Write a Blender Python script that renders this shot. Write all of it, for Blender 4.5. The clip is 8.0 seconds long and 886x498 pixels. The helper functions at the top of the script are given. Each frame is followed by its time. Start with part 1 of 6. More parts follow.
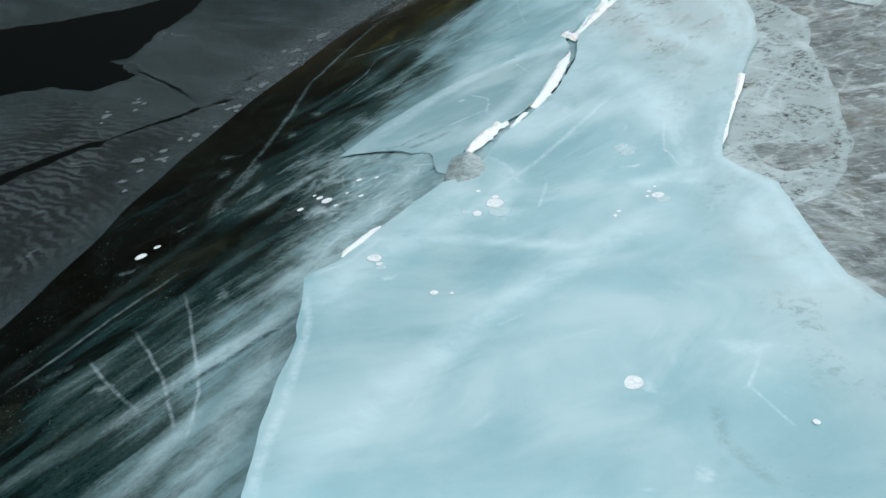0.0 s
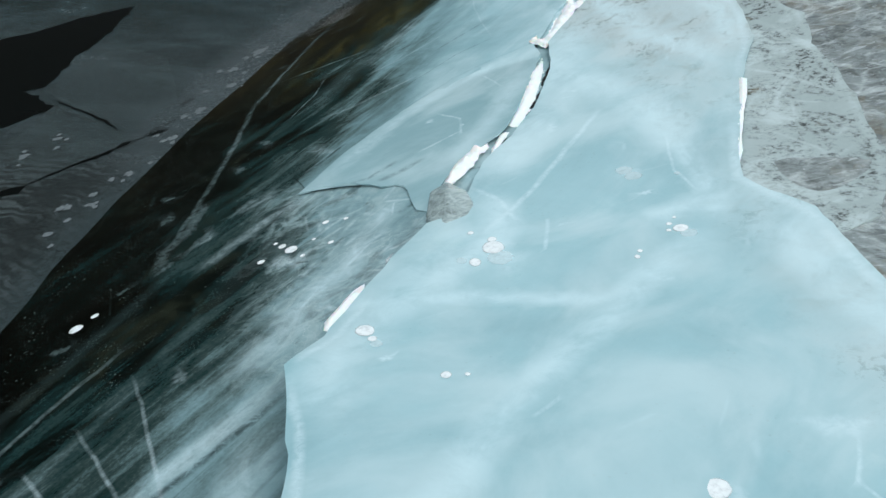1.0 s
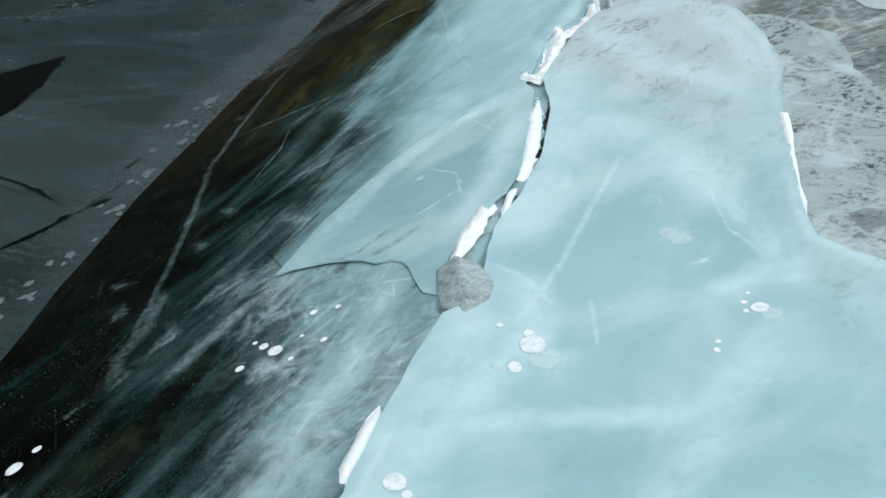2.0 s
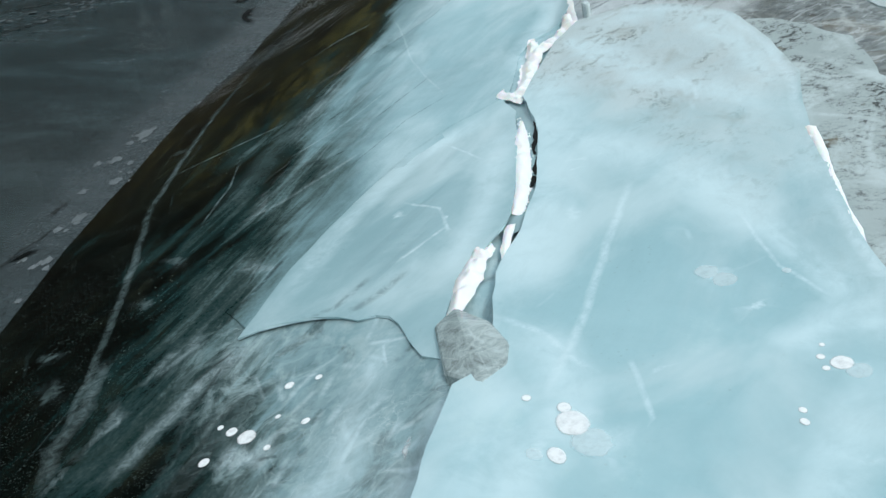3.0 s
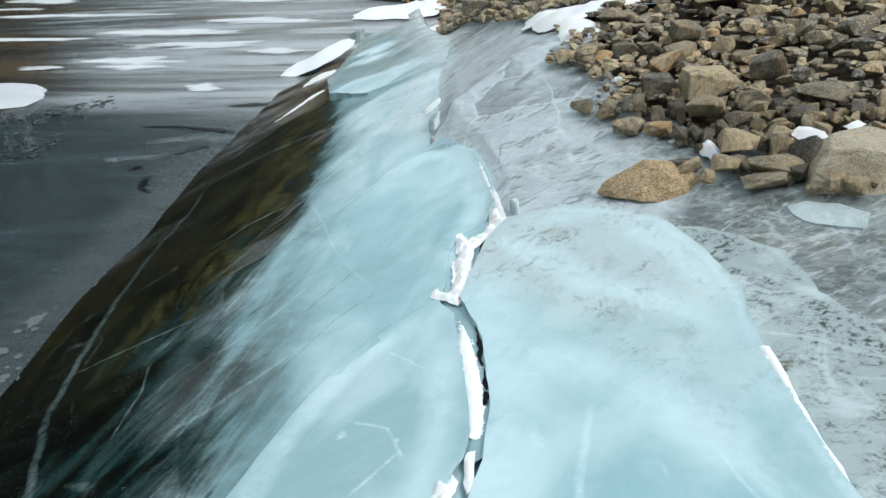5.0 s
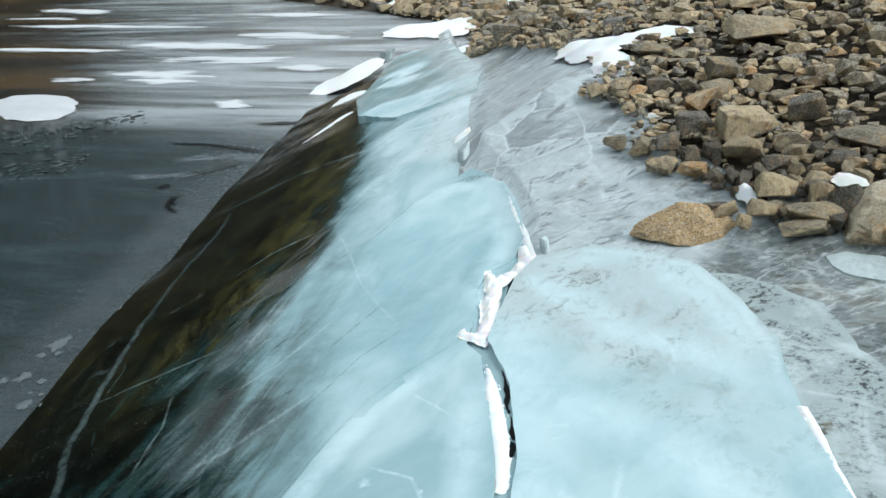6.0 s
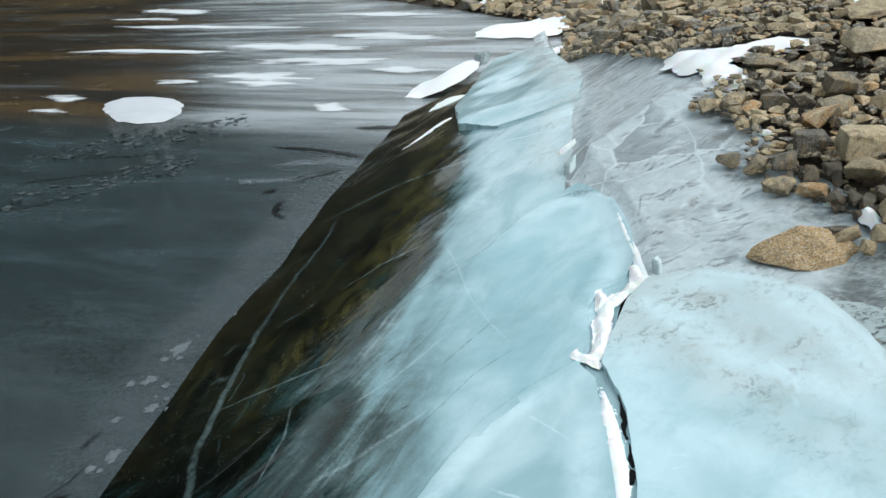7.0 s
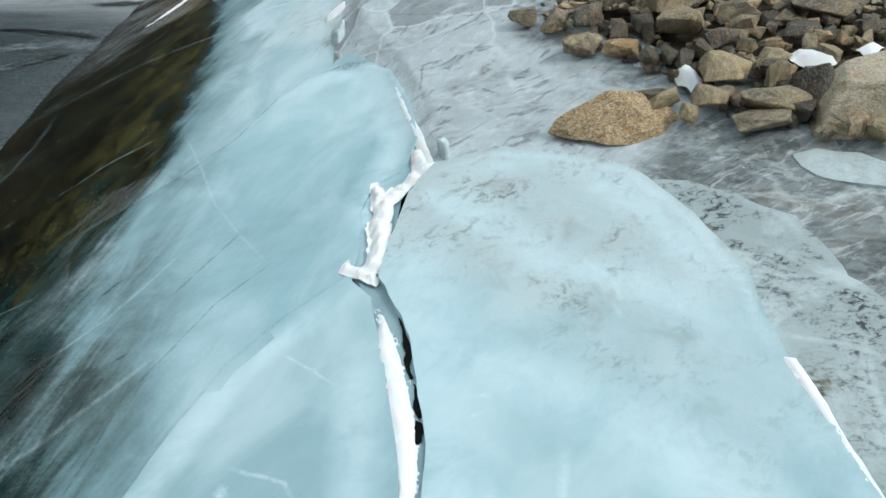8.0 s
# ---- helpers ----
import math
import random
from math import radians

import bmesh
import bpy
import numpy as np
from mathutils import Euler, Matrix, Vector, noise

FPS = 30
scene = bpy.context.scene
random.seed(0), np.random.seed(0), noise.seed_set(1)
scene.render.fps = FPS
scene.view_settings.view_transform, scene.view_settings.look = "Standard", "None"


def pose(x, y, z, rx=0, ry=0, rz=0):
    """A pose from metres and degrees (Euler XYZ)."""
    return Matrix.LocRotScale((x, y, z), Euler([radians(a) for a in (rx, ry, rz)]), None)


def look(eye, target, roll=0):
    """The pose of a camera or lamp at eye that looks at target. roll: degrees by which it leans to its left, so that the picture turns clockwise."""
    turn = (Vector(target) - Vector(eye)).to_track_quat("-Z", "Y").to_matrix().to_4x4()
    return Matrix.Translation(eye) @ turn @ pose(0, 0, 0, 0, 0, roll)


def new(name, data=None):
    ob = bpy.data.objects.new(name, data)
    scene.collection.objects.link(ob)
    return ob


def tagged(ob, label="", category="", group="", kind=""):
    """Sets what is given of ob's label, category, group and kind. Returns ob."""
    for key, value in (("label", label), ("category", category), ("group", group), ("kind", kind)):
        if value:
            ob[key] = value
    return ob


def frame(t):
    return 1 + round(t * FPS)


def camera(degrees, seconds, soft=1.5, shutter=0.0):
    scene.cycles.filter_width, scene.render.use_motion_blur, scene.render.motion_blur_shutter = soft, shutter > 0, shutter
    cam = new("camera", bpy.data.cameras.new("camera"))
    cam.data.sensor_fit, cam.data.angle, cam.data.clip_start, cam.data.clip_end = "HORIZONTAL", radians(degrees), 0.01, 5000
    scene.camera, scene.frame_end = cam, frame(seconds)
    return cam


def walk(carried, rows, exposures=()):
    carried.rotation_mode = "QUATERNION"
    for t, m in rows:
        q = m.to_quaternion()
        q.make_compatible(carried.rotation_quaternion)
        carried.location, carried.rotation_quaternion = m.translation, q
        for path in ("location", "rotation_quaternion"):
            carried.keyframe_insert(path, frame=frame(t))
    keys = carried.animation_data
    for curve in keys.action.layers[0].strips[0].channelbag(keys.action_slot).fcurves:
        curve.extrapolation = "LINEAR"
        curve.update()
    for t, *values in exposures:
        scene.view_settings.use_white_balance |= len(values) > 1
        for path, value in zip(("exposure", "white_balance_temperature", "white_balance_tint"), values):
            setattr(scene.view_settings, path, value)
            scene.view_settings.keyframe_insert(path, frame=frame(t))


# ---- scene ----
cam = camera(53.50, 8.0)
# seconds, eye x, y, z in metres, then yaw, pitch and roll in degrees
PATH = [
    (0, 0.0122, -0.0822, 2.0449, 2.823, -31.612, -6.107),
    (0.2, -0.0366, 0.0662, 2.0113, 1.829, -31.346, -6.700),
    (0.5, -0.0974, 0.2360, 1.9792, 0.303, -31.875, -6.940),
    (0.8, -0.1250, 0.3580, 1.9660, -0.600, -32.300, -7.300),
    (1, -0.1642, 0.4318, 1.9751, -1.911, -32.242, -7.349),
    (1.2, -0.2150, 0.5650, 1.9780, -3.300, -32.400, -7.700),
    (1.5, -0.2616, 0.7462, 1.9522, -4.574, -32.083, -8.183),
    (2.8, -0.3728, 1.4367, 1.7790, -9.075, -30.536, -9.439),
    (3, -0.3997, 1.5032, 1.7542, -10.644, -30.666, -9.183),
    (3.2, -0.4300, 1.5570, 1.7330, -12.400, -30.890, -8.700),
    (3.5, -0.4854, 1.6346, 1.7343, -15.557, -31.240, -7.639),
    (4, -0.5101, 1.7336, 1.7622, -18.969, -28.784, -5.631),
    (4.5, -0.5521, 1.7865, 1.8875, -20.590, -25.617, -4.903),
    (4.7, -0.5650, 1.7990, 1.9100, -21.010, -23.960, -4.660),
    (5.8, -0.5353, 1.9114, 1.9986, -20.574, -21.399, -3.515),
    (6, -0.5438, 1.9214, 2.0185, -19.737, -21.581, -3.485),
    (6.2, -0.5800, 1.9270, 2.0600, -18.780, -21.880, -3.730),
    (6.5, -0.6369, 1.9403, 2.1084, -16.915, -21.971, -4.079),
    (6.8, -0.6660, 1.9480, 2.1400, -14.680, -21.780, -4.510),
    (7, -0.6755, 1.9574, 2.1529, -14.090, -21.672, -4.648),
    (7.2, -0.6584, 1.9750, 2.1332, -14.734, -21.739, -4.531),
    (7.5, -0.6002, 1.9734, 2.0407, -18.041, -23.479, -4.175),
    (7.7, -0.5200, 2.0500, 1.9900, -22.200, -26.500, -4.000),
    (7.8, -0.4800, 2.1650, 1.9290, -24.800, -27.360, -2.980),
    (7.9, -0.4050, 2.3700, 1.8740, -27.100, -28.450, -2.320),
    (8, -0.2489, 2.6321, 1.7934, -27.578, -29.365, -2.451),
]


def aim(x, y, z, yaw, pitch, roll):
    return pose(x, y, z, 0, 0, yaw) @ pose(0, 0, 0, 90 + pitch, 0, 0) @ pose(0, 0, 0, 0, 0, roll)


walk(cam, [(t, aim(x, y, z, yaw, pitch, roll)) for t, x, y, z, yaw, pitch, roll in PATH], [(0, -0.19), (1.5, -0.19), (3, -0.15), (4, -0.09), (4.7, -0.03), (6, 0.05), (7.5, 0.03), (8, -0.07)])

# ---- light ----
world = bpy.data.worlds.new("overcast_sky")
scene.world = world
world.use_nodes = True
wn, wl = world.node_tree.nodes, world.node_tree.links
sky = wn.new("ShaderNodeTexSky")
sky.sky_type = "NISHITA"
sky.sun_disc = False
sky.sun_elevation, sky.sun_rotation = radians(46), radians(160)
sky.dust_density, sky.air_density = 4.0, 1.0
veil = wn.new("ShaderNodeMix")
veil.data_type = "RGBA"
veil.inputs[0].default_value = 0.985
veil.inputs[7].default_value = (7.4, 8.6, 9.35, 1)
wl.new(sky.outputs[0], veil.inputs[6])
back = wn["Background"]
wl.new(veil.outputs[2], back.inputs[0])
back.inputs[1].default_value = 0.12

sun_data = bpy.data.lights.new("sun", "SUN")
sun_data.energy, sun_data.angle, sun_data.color = 1.5, radians(14), (1.0, 0.965, 0.92)
sun = new("sun", sun_data)
sun.matrix_world = look((math.sin(radians(160)) * 10, math.cos(radians(160)) * 10, math.tan(radians(46)) * 10), (0, 0, 0))
scene.view_settings.exposure = 0.0


# ---- the lie of the ground ----
WATER_Y = (-2, 2.8, 3.6, 4.45, 5.5, 6.6, 7.4, 8.75, 9.5, 14, 20)
WATER_X = (-3.3, -2.03, -1.83, -1.63, -1.27, -0.84, -0.42, 0.14, 0.52, 2.7, 5.5)
TILT_Y = (1, 2.5, 3.5, 4.75, 5.5, 6.2, 7, 8, 12)
TILT_Z = (0.20, 0.19, 0.17, 0.155, 0.19, 0.25, 0.30, 0.33, 0.33)
SHORE_Y = (-3, 2.0, 3.4, 3.9, 4.16, 4.36, 4.5, 4.9, 5.1, 5.6, 5.78, 6.0, 6.3, 6.45, 7.2, 8.4, 9.5, 11.2, 13, 15, 17, 20, 26)
SHORE_X = (3.4, 2.9, 2.5, 2.25, 2.12, 2.00, 1.86, 1.83, 1.84, 1.76, 1.90, 1.95, 1.84, 2.08, 2.28, 2.48, 2.75, 3.2, 3.9, 4.8, 5.0, 4.4, 3.0)


def water_x(y):
    """The line on which the left slabs dip under the lake ice."""
    return float(np.interp(y, WATER_Y, WATER_X))


def shore_x(y):
    """The line on which the shore ice meets the rocks."""
    return float(np.interp(y, SHORE_Y, SHORE_X))


def left_z(x, y):
    """The flank that sinks towards the lake."""
    return max(-0.05, (x - water_x(y)) * float(np.interp(y, TILT_Y, TILT_Z)))


def right_z(x, y):
    """The flank that lies on the beach, which climbs towards the rocks."""
    yy, xx = min(max(y, 1.2), 6.6), x - 0.49 * max(y - 6.6, 0)
    xc = min(max(xx, -0.8), 1.9)
    z = 0.8665 - 0.2658 * xc - 0.2099 * yy + 0.0536 * xc * xc + 0.0899 * xc * yy + 0.0159 * yy * yy
    return z + 0.30 * max(xx - 1.9, 0)


def beach_z(x, y):
    """The beach, which comes down to the lake's level far off."""
    far = min(max((y - 9) / 5, 0), 1)
    far = far * far * (3 - 2 * far)
    low = 0.30 * (x - shore_x(y))
    return right_z(x, y) * (1 - far) + max(-0.3, low) * far


CREST_Y = (-2, 2.0, 2.8, 3.3, 3.9, 4.5, 4.9, 5.3, 5.6, 6.1, 6.5, 7.0, 8.0, 9.0, 12.0, 14.0)
CREST_X = (-0.5, -0.45, -0.25, -0.10, 0.30, 0.56, 0.68, 1.05, 1.20, 1.30, 1.30, 1.50, 1.95, 2.40, 3.4, 4.2)


def ridge_z(x, y):
    """The whole ridge: the lake flank, the crest, the beach flank."""
    f = (x - float(np.interp(y, CREST_Y, CREST_X)) + 0.09) / 0.18
    f = min(max(f, 0), 1)
    return left_z(x, y) * (1 - f) + beach_z(x, y) * f


# ---- materials ----
class Nodes:
    """A node material, written as nested calls."""

    def __init__(self, name):
        self.mat = bpy.data.materials.new(name)
        self.mat.use_nodes = True
        self.tree = self.mat.node_tree
        self.bsdf = self.tree.nodes["Principled BSDF"]

    def put(self, socket, value):
        if isinstance(value, bpy.types.NodeSocket):
            self.tree.links.new(value, socket)
        else:
            socket.default_value = value

    def place(self):
        return self.tree.nodes.new("ShaderNodeNewGeometry").outputs["Position"]

    def local(self):
        return self.tree.nodes.new("ShaderNodeTexCoord").outputs["Object"]

    def chance(self):
        return self.tree.nodes.new("ShaderNodeObjectInfo").outputs["Random"]

    def island(self):
        return self.tree.nodes.new("ShaderNodeNewGeometry").outputs["Random Per Island"]

    def attr(self, name):
        n = self.tree.nodes.new("ShaderNodeAttribute")
        n.attribute_name = name
        return n.outputs["Fac"]

    def turned(self, vec, angle, scale):
        """Axes turned by angle about z, then squeezed: a small first scale gives streaks along the angle."""
        n = self.tree.nodes.new("ShaderNodeMapping")
        n.vector_type = "TEXTURE"
        n.inputs["Rotation"].default_value = (0, 0, radians(angle))
        n.inputs["Scale"].default_value = tuple(1 / k for k in scale)
        self.put(n.inputs["Vector"], vec)
        return n.outputs[0]

    def noise(self, vec, scale, detail=4.0, rough=0.55, warp=0.0):
        n = self.tree.nodes.new("ShaderNodeTexNoise")
        self.put(n.inputs["Vector"], vec)
        n.inputs["Scale"].default_value, n.inputs["Detail"].default_value = scale, detail
        n.inputs["Roughness"].default_value, n.inputs["Distortion"].default_value = rough, warp
        return n.outputs["Fac"]

    def axis(self, vec, which):
        n = self.tree.nodes.new("ShaderNodeSeparateXYZ")
        self.put(n.inputs[0], vec)
        return n.outputs[which]

    def warped(self, vec, scale, amount):
        """Places pushed about by a noise."""
        n = self.tree.nodes.new("ShaderNodeTexNoise")
        self.put(n.inputs["Vector"], vec)
        n.inputs["Scale"].default_value, n.inputs["Detail"].default_value = scale, 5.0
        m = self.tree.nodes.new("ShaderNodeVectorMath")
        m.operation = "MULTIPLY_ADD"
        self.put(m.inputs[0], n.outputs["Color"])
        m.inputs[1].default_value = (amount, amount, amount)
        self.put(m.inputs[2], vec)
        return m.outputs[0]

    def rings(self, vec, centre, scale, distort):
        """Fine wavy rings round a place on the ground."""
        m = self.tree.nodes.new("ShaderNodeMapping")
        m.inputs["Location"].default_value = (-centre[0], -centre[1], 0)
        self.put(m.inputs["Vector"], vec)
        n = self.tree.nodes.new("ShaderNodeTexWave")
        n.wave_type, n.rings_direction = "RINGS", "Z"
        self.put(n.inputs["Vector"], m.outputs[0])
        n.inputs["Scale"].default_value, n.inputs["Distortion"].default_value = scale, distort
        n.inputs["Detail"].default_value, n.inputs["Detail Scale"].default_value = 3.0, 1.4
        return n.outputs["Fac"]

    def cells(self, vec, scale, feature="DISTANCE_TO_EDGE", out="Distance"):
        n = self.tree.nodes.new("ShaderNodeTexVoronoi")
        n.feature = feature
        self.put(n.inputs["Vector"], vec)
        n.inputs["Scale"].default_value = scale
        return n.outputs[out]

    def span(self, v, a, b, c=0.0, d=1.0):
        n = self.tree.nodes.new("ShaderNodeMapRange")
        n.interpolation_type = "SMOOTHSTEP"
        for i, value in enumerate((v, a, b, c, d)):
            self.put(n.inputs[i], value)
        return n.outputs[0]

    def math(self, op, a, b=0.0):
        n = self.tree.nodes.new("ShaderNodeMath")
        n.operation = op
        self.put(n.inputs[0], a)
        self.put(n.inputs[1], b)
        return n.outputs[0]

    def mix(self, f, a, b):
        n = self.tree.nodes.new("ShaderNodeMix")
        n.data_type = "RGBA"
        for i, value in ((0, f), (6, a), (7, b)):
            self.put(n.inputs[i], (*value, 1) if isinstance(value, tuple) and len(value) == 3 else value)
        return n.outputs[2]

    def ramp(self, f, *stops):
        n = self.tree.nodes.new("ShaderNodeValToRGB")
        el = n.color_ramp.elements
        while len(el) < len(stops):
            el.new(0.5)
        for e, (at, col) in zip(el, stops):
            e.position, e.color = at, (*col, 1)
        self.put(n.inputs[0], f)
        return n.outputs[0]

    def bump(self, height, strength, distance, under=None):
        n = self.tree.nodes.new("ShaderNodeBump")
        n.inputs["Strength"].default_value, n.inputs["Distance"].default_value = strength, distance
        self.put(n.inputs["Height"], height)
        if under is not None:
            self.put(n.inputs["Normal"], under)
        return n.outputs[0]

    def skin(self, color, rough=0.5, normal=None, ior=1.45, **more):
        s = self.bsdf.inputs
        self.put(s["Base Color"], (*color, 1) if isinstance(color, tuple) else color)
        self.put(s["Roughness"], rough)
        s["IOR"].default_value = ior
        if normal is not None:
            self.put(s["Normal"], normal)
        for key, value in more.items():
            self.put(s[key.replace("_", " ")], value)
        return self.mat

    def veiled(self, f):
        """Lets what lies below show through where f is low."""
        t = self.tree.nodes.new("ShaderNodeBsdfTransparent").outputs[0]
        m = self.tree.nodes.new("ShaderNodeMixShader")
        self.put(m.inputs[0], f)
        self.put(m.inputs[1], t)
        self.put(m.inputs[2], self.bsdf.outputs[0])
        self.put(self.tree.nodes["Material Output"].inputs[0], m.outputs[0])
        return self.mat


def make_slab_ice():
    """Lake ice: clear and dark where milk is 0, turquoise and cloudy where it is 1, grey and crinkled where grey is 1."""
    n = Nodes("slab_ice")
    p = n.place()
    along = n.turned(p, 50, (0.62, 3.0, 2.0))
    cross = n.turned(p, 36, (0.7, 9.0, 3.0))
    cloud = n.noise(p, 1.7, 7, 0.62, 0.5)
    streak = n.noise(along, 1.9, 6, 0.58, 1.1)
    scratch = n.noise(cross, 2.6, 6, 0.7, 0.2)
    fine = n.noise(p, 75, 3, 0.65)
    wisp = n.noise(n.turned(p, 40, (1.0, 1.5, 1.0)), 1.9, 6, 0.54, 0.6)
    milk = n.attr("milk")
    wild = n.span(milk, 0.45, 0.9, 1.0, 0.3)
    m = n.math("ADD", milk, n.math("MULTIPLY", n.math("SUBTRACT", cloud, 0.5), n.span(milk, 0.1, 0.45, 0.38, 0.55)))
    m = n.math("ADD", m, n.math("MULTIPLY", n.math("MULTIPLY", n.math("SUBTRACT", streak, 0.5), wild), 0.44))
    m = n.math("ADD", m, n.math("MULTIPLY", n.math("MULTIPLY", n.math("SUBTRACT", scratch, 0.5), wild), 0.12))
    m = n.math("ADD", m, n.math("MULTIPLY", n.math("SUBTRACT", fine, 0.5), n.span(milk, 0.3, 0.6, 0.16, 0.06)))
    # lash: the ragged mirrored skyline, painted as streaks along the milk's edge
    lash = n.span(n.noise(n.turned(p, 47, (0.6, 5.0, 2.0)), 1.7, 5, 0.60, 0.5), 0.40, 0.60, -0.5, 0.5)
    m = n.math("ADD", m, n.math("MULTIPLY", n.math("MULTIPLY", lash, n.span(milk, 0.17, 0.26)), n.span(milk, 0.42, 0.60, 0.11, 0.0)))
    body = n.ramp(
        m,
        (0.05, (0.0006, 0.0010, 0.0007)),
        (0.18, (0.0016, 0.0042, 0.0036)),
        (0.26, (0.0100, 0.0310, 0.0310)),
        (0.34, (0.034, 0.058, 0.056)),
        (0.42, (0.088, 0.142, 0.144)),
        (0.55, (0.183, 0.305, 0.333)),
        (0.74, (0.272, 0.455, 0.502)),
        (0.95, (0.342, 0.555, 0.605)),
        (1.0, (0.43, 0.63, 0.66)),
    )
    body = n.mix(n.math("MULTIPLY", n.attr("dull"), n.span(m, 0.3, 0.7)), body, (0.27, 0.40, 0.43))
    bent = n.warped(p, 5.0, 0.30)
    shard = n.cells(n.turned(bent, 48, (1.0, 2.6, 1.6)), 6.0, "F1", "Color")
    small = n.cells(n.turned(n.warped(p, 12.0, 0.12), 20, (1.0, 2.4, 1.6)), 14.0, "F1", "Color")
    rift = n.cells(n.turned(bent, 48, (1.0, 2.6, 1.6)), 6.0)
    feather = n.attr("feather")
    curd = n.noise(n.turned(p, 48, (1.0, 1.5, 1.0)), 6.0, 8, 0.66, 1.3)
    gloom = n.noise(n.turned(p, 40, (1.0, 1.7, 1.0)), 3.6, 8, 0.68, 1.0)
    body = n.mix(n.math("MULTIPLY", feather, n.span(gloom, 0.50, 0.66, 0.0, 0.75)), body, (0.040, 0.066, 0.064))
    body = n.mix(n.math("MULTIPLY", feather, n.span(curd, 0.46, 0.68, 0.0, 0.70)), body, (0.40, 0.53, 0.545))
    body = n.mix(n.math("MULTIPLY", feather, n.span(n.axis(shard, 0), 0.3, 0.9, 0.0, 0.14)), body, (0.40, 0.53, 0.55))
    body = n.mix(n.math("MULTIPLY", feather, n.span(n.axis(small, 0), 0.5, 1.0, 0.0, 0.14)), body, (0.50, 0.64, 0.66))
    body = n.mix(n.math("MULTIPLY", feather, n.math("MULTIPLY", n.span(rift, 0.0, 0.02, 0.25, 0.0), n.span(wisp, 0.48, 0.6))), body, (0.70, 0.82, 0.84))
    # brown of the mirrored mountain side, painted into the dark flank
    brown_tint = n.span(n.noise(n.turned(p, 62, (0.8, 2.0, 1.0)), 2.6, 8, 0.66, 0.8), 0.34, 0.54)
    brown_tint = n.math("MULTIPLY", n.math("MULTIPLY", brown_tint, n.span(milk, 0.105, 0.15)), n.span(m, 0.18, 0.36, 1.0, 0.0))
    brown_tint = n.math("MULTIPLY", brown_tint, n.span(n.axis(p, 1), 4.9, 6.2, 0.0, 0.9))
    brown_tint = n.math("MULTIPLY", brown_tint, n.span(milk, 0.24, 0.38, 1.0, 0.0))
    mirrored_slope = n.span(n.noise(n.turned(p, 60, (0.8, 2.0, 1.0)), 3.6, 9, 0.72, 0.7), 0.36, 0.68)
    body = n.mix(brown_tint, body, n.mix(mirrored_slope, (0.006, 0.0058, 0.0018), (0.090, 0.080, 0.026)))
    murk = n.math("MULTIPLY", n.span(n.noise(n.turned(p, 58, (0.8, 1.7, 1.0)), 3.4, 8, 0.68, 0.9), 0.47, 0.72, 0.0, 0.7), n.span(m, 0.08, 0.40, 1.0, 0.0))
    body = n.mix(n.math("MULTIPLY", murk, n.span(milk, 0.10, 0.15)), body, (0.026, 0.032, 0.021))
    dust = n.math("MULTIPLY", n.span(n.cells(p, 40, "F1"), 0.08, 0.20, 1.0, 0.0), n.span(n.noise(p, 5, 4, 0.6), 0.48, 0.66))
    body = n.mix(n.math("MULTIPLY", dust, n.span(m, 0.0, 0.5, 0.6, 0.2)), body, (0.15, 0.19, 0.18))
    pepper = n.math("MULTIPLY", n.span(n.noise(p, 130, 2, 0.6), 0.56, 0.68), n.span(n.noise(p, 6, 6, 0.7, 0.6), 0.44, 0.60))
    body = n.mix(n.math("MULTIPLY", pepper, n.span(m, 0.1, 0.6, 0.7, 0.0)), body, (0.046, 0.062, 0.058))
    pale = n.span(wisp, 0.36, 0.70, 0.0, 0.72)
    body = n.mix(n.math("MULTIPLY", pale, n.span(m, 0.5, 0.9)), body, (0.55, 0.705, 0.74))
    grey = n.math("ADD", n.attr("grey"), n.math("MULTIPLY", n.math("SUBTRACT", cloud, 0.5), 0.7))
    grey = n.span(grey, 0.25, 0.8)
    crinkle = n.noise(p, 24, 7, 0.74, 0.5)
    tuft = n.span(n.noise(p, 3.6, 6, 0.62, 0.4), 0.42, 0.60)
    stone = n.noise(p, 6, 4, 0.55, 0.6)
    frost = n.mix(wisp, (0.40, 0.49, 0.50), (0.60, 0.70, 0.715))
    frost = n.mix(n.math("MULTIPLY", tuft, n.span(crinkle, 0.50, 0.60, 0.0, 0.75)), frost, (0.13, 0.155, 0.15))
    frost = n.mix(n.span(stone, 0.56, 0.70, 0.0, 0.4), frost, (0.22, 0.205, 0.165))
    frost = n.mix(n.span(n.noise(p, 2.8, 6, 0.62, 0.8), 0.44, 0.64, 0.0, 0.7), frost, (0.50, 0.63, 0.66))
    body = n.mix(grey, body, frost)
    torn_up = n.noise(p, 24, 6, 0.70, 0.8)
    soft_up = n.noise(p, 4.2, 8, 0.70, 0.7)
    hz = n.math("MULTIPLY", n.attr("haze"), n.span(soft_up, 0.32, 0.62, 0.28, 1.0))
    body = n.mix(hz, body, n.mix(n.span(m, 0.2, 0.7), (0.055, 0.092, 0.092), (0.64, 0.82, 0.87)))
    vn = n.math("MULTIPLY", n.attr("vein"), n.span(torn_up, 0.36, 0.62, 0.30, 1.0))
    body = n.mix(vn, body, n.mix(n.span(m, 0.05, 0.6), (0.100, 0.150, 0.148), (0.70, 0.85, 0.90)))
    sm = n.math("MULTIPLY", n.attr("seam"), n.span(torn_up, 0.38, 0.58, 0.15, 1.0))
    body = n.mix(sm, body, (0.014, 0.022, 0.021))
    ripple = n.noise(n.turned(p, 38, (0.8, 4.2, 2.0)), 1.7, 5, 0.56, 0.4)
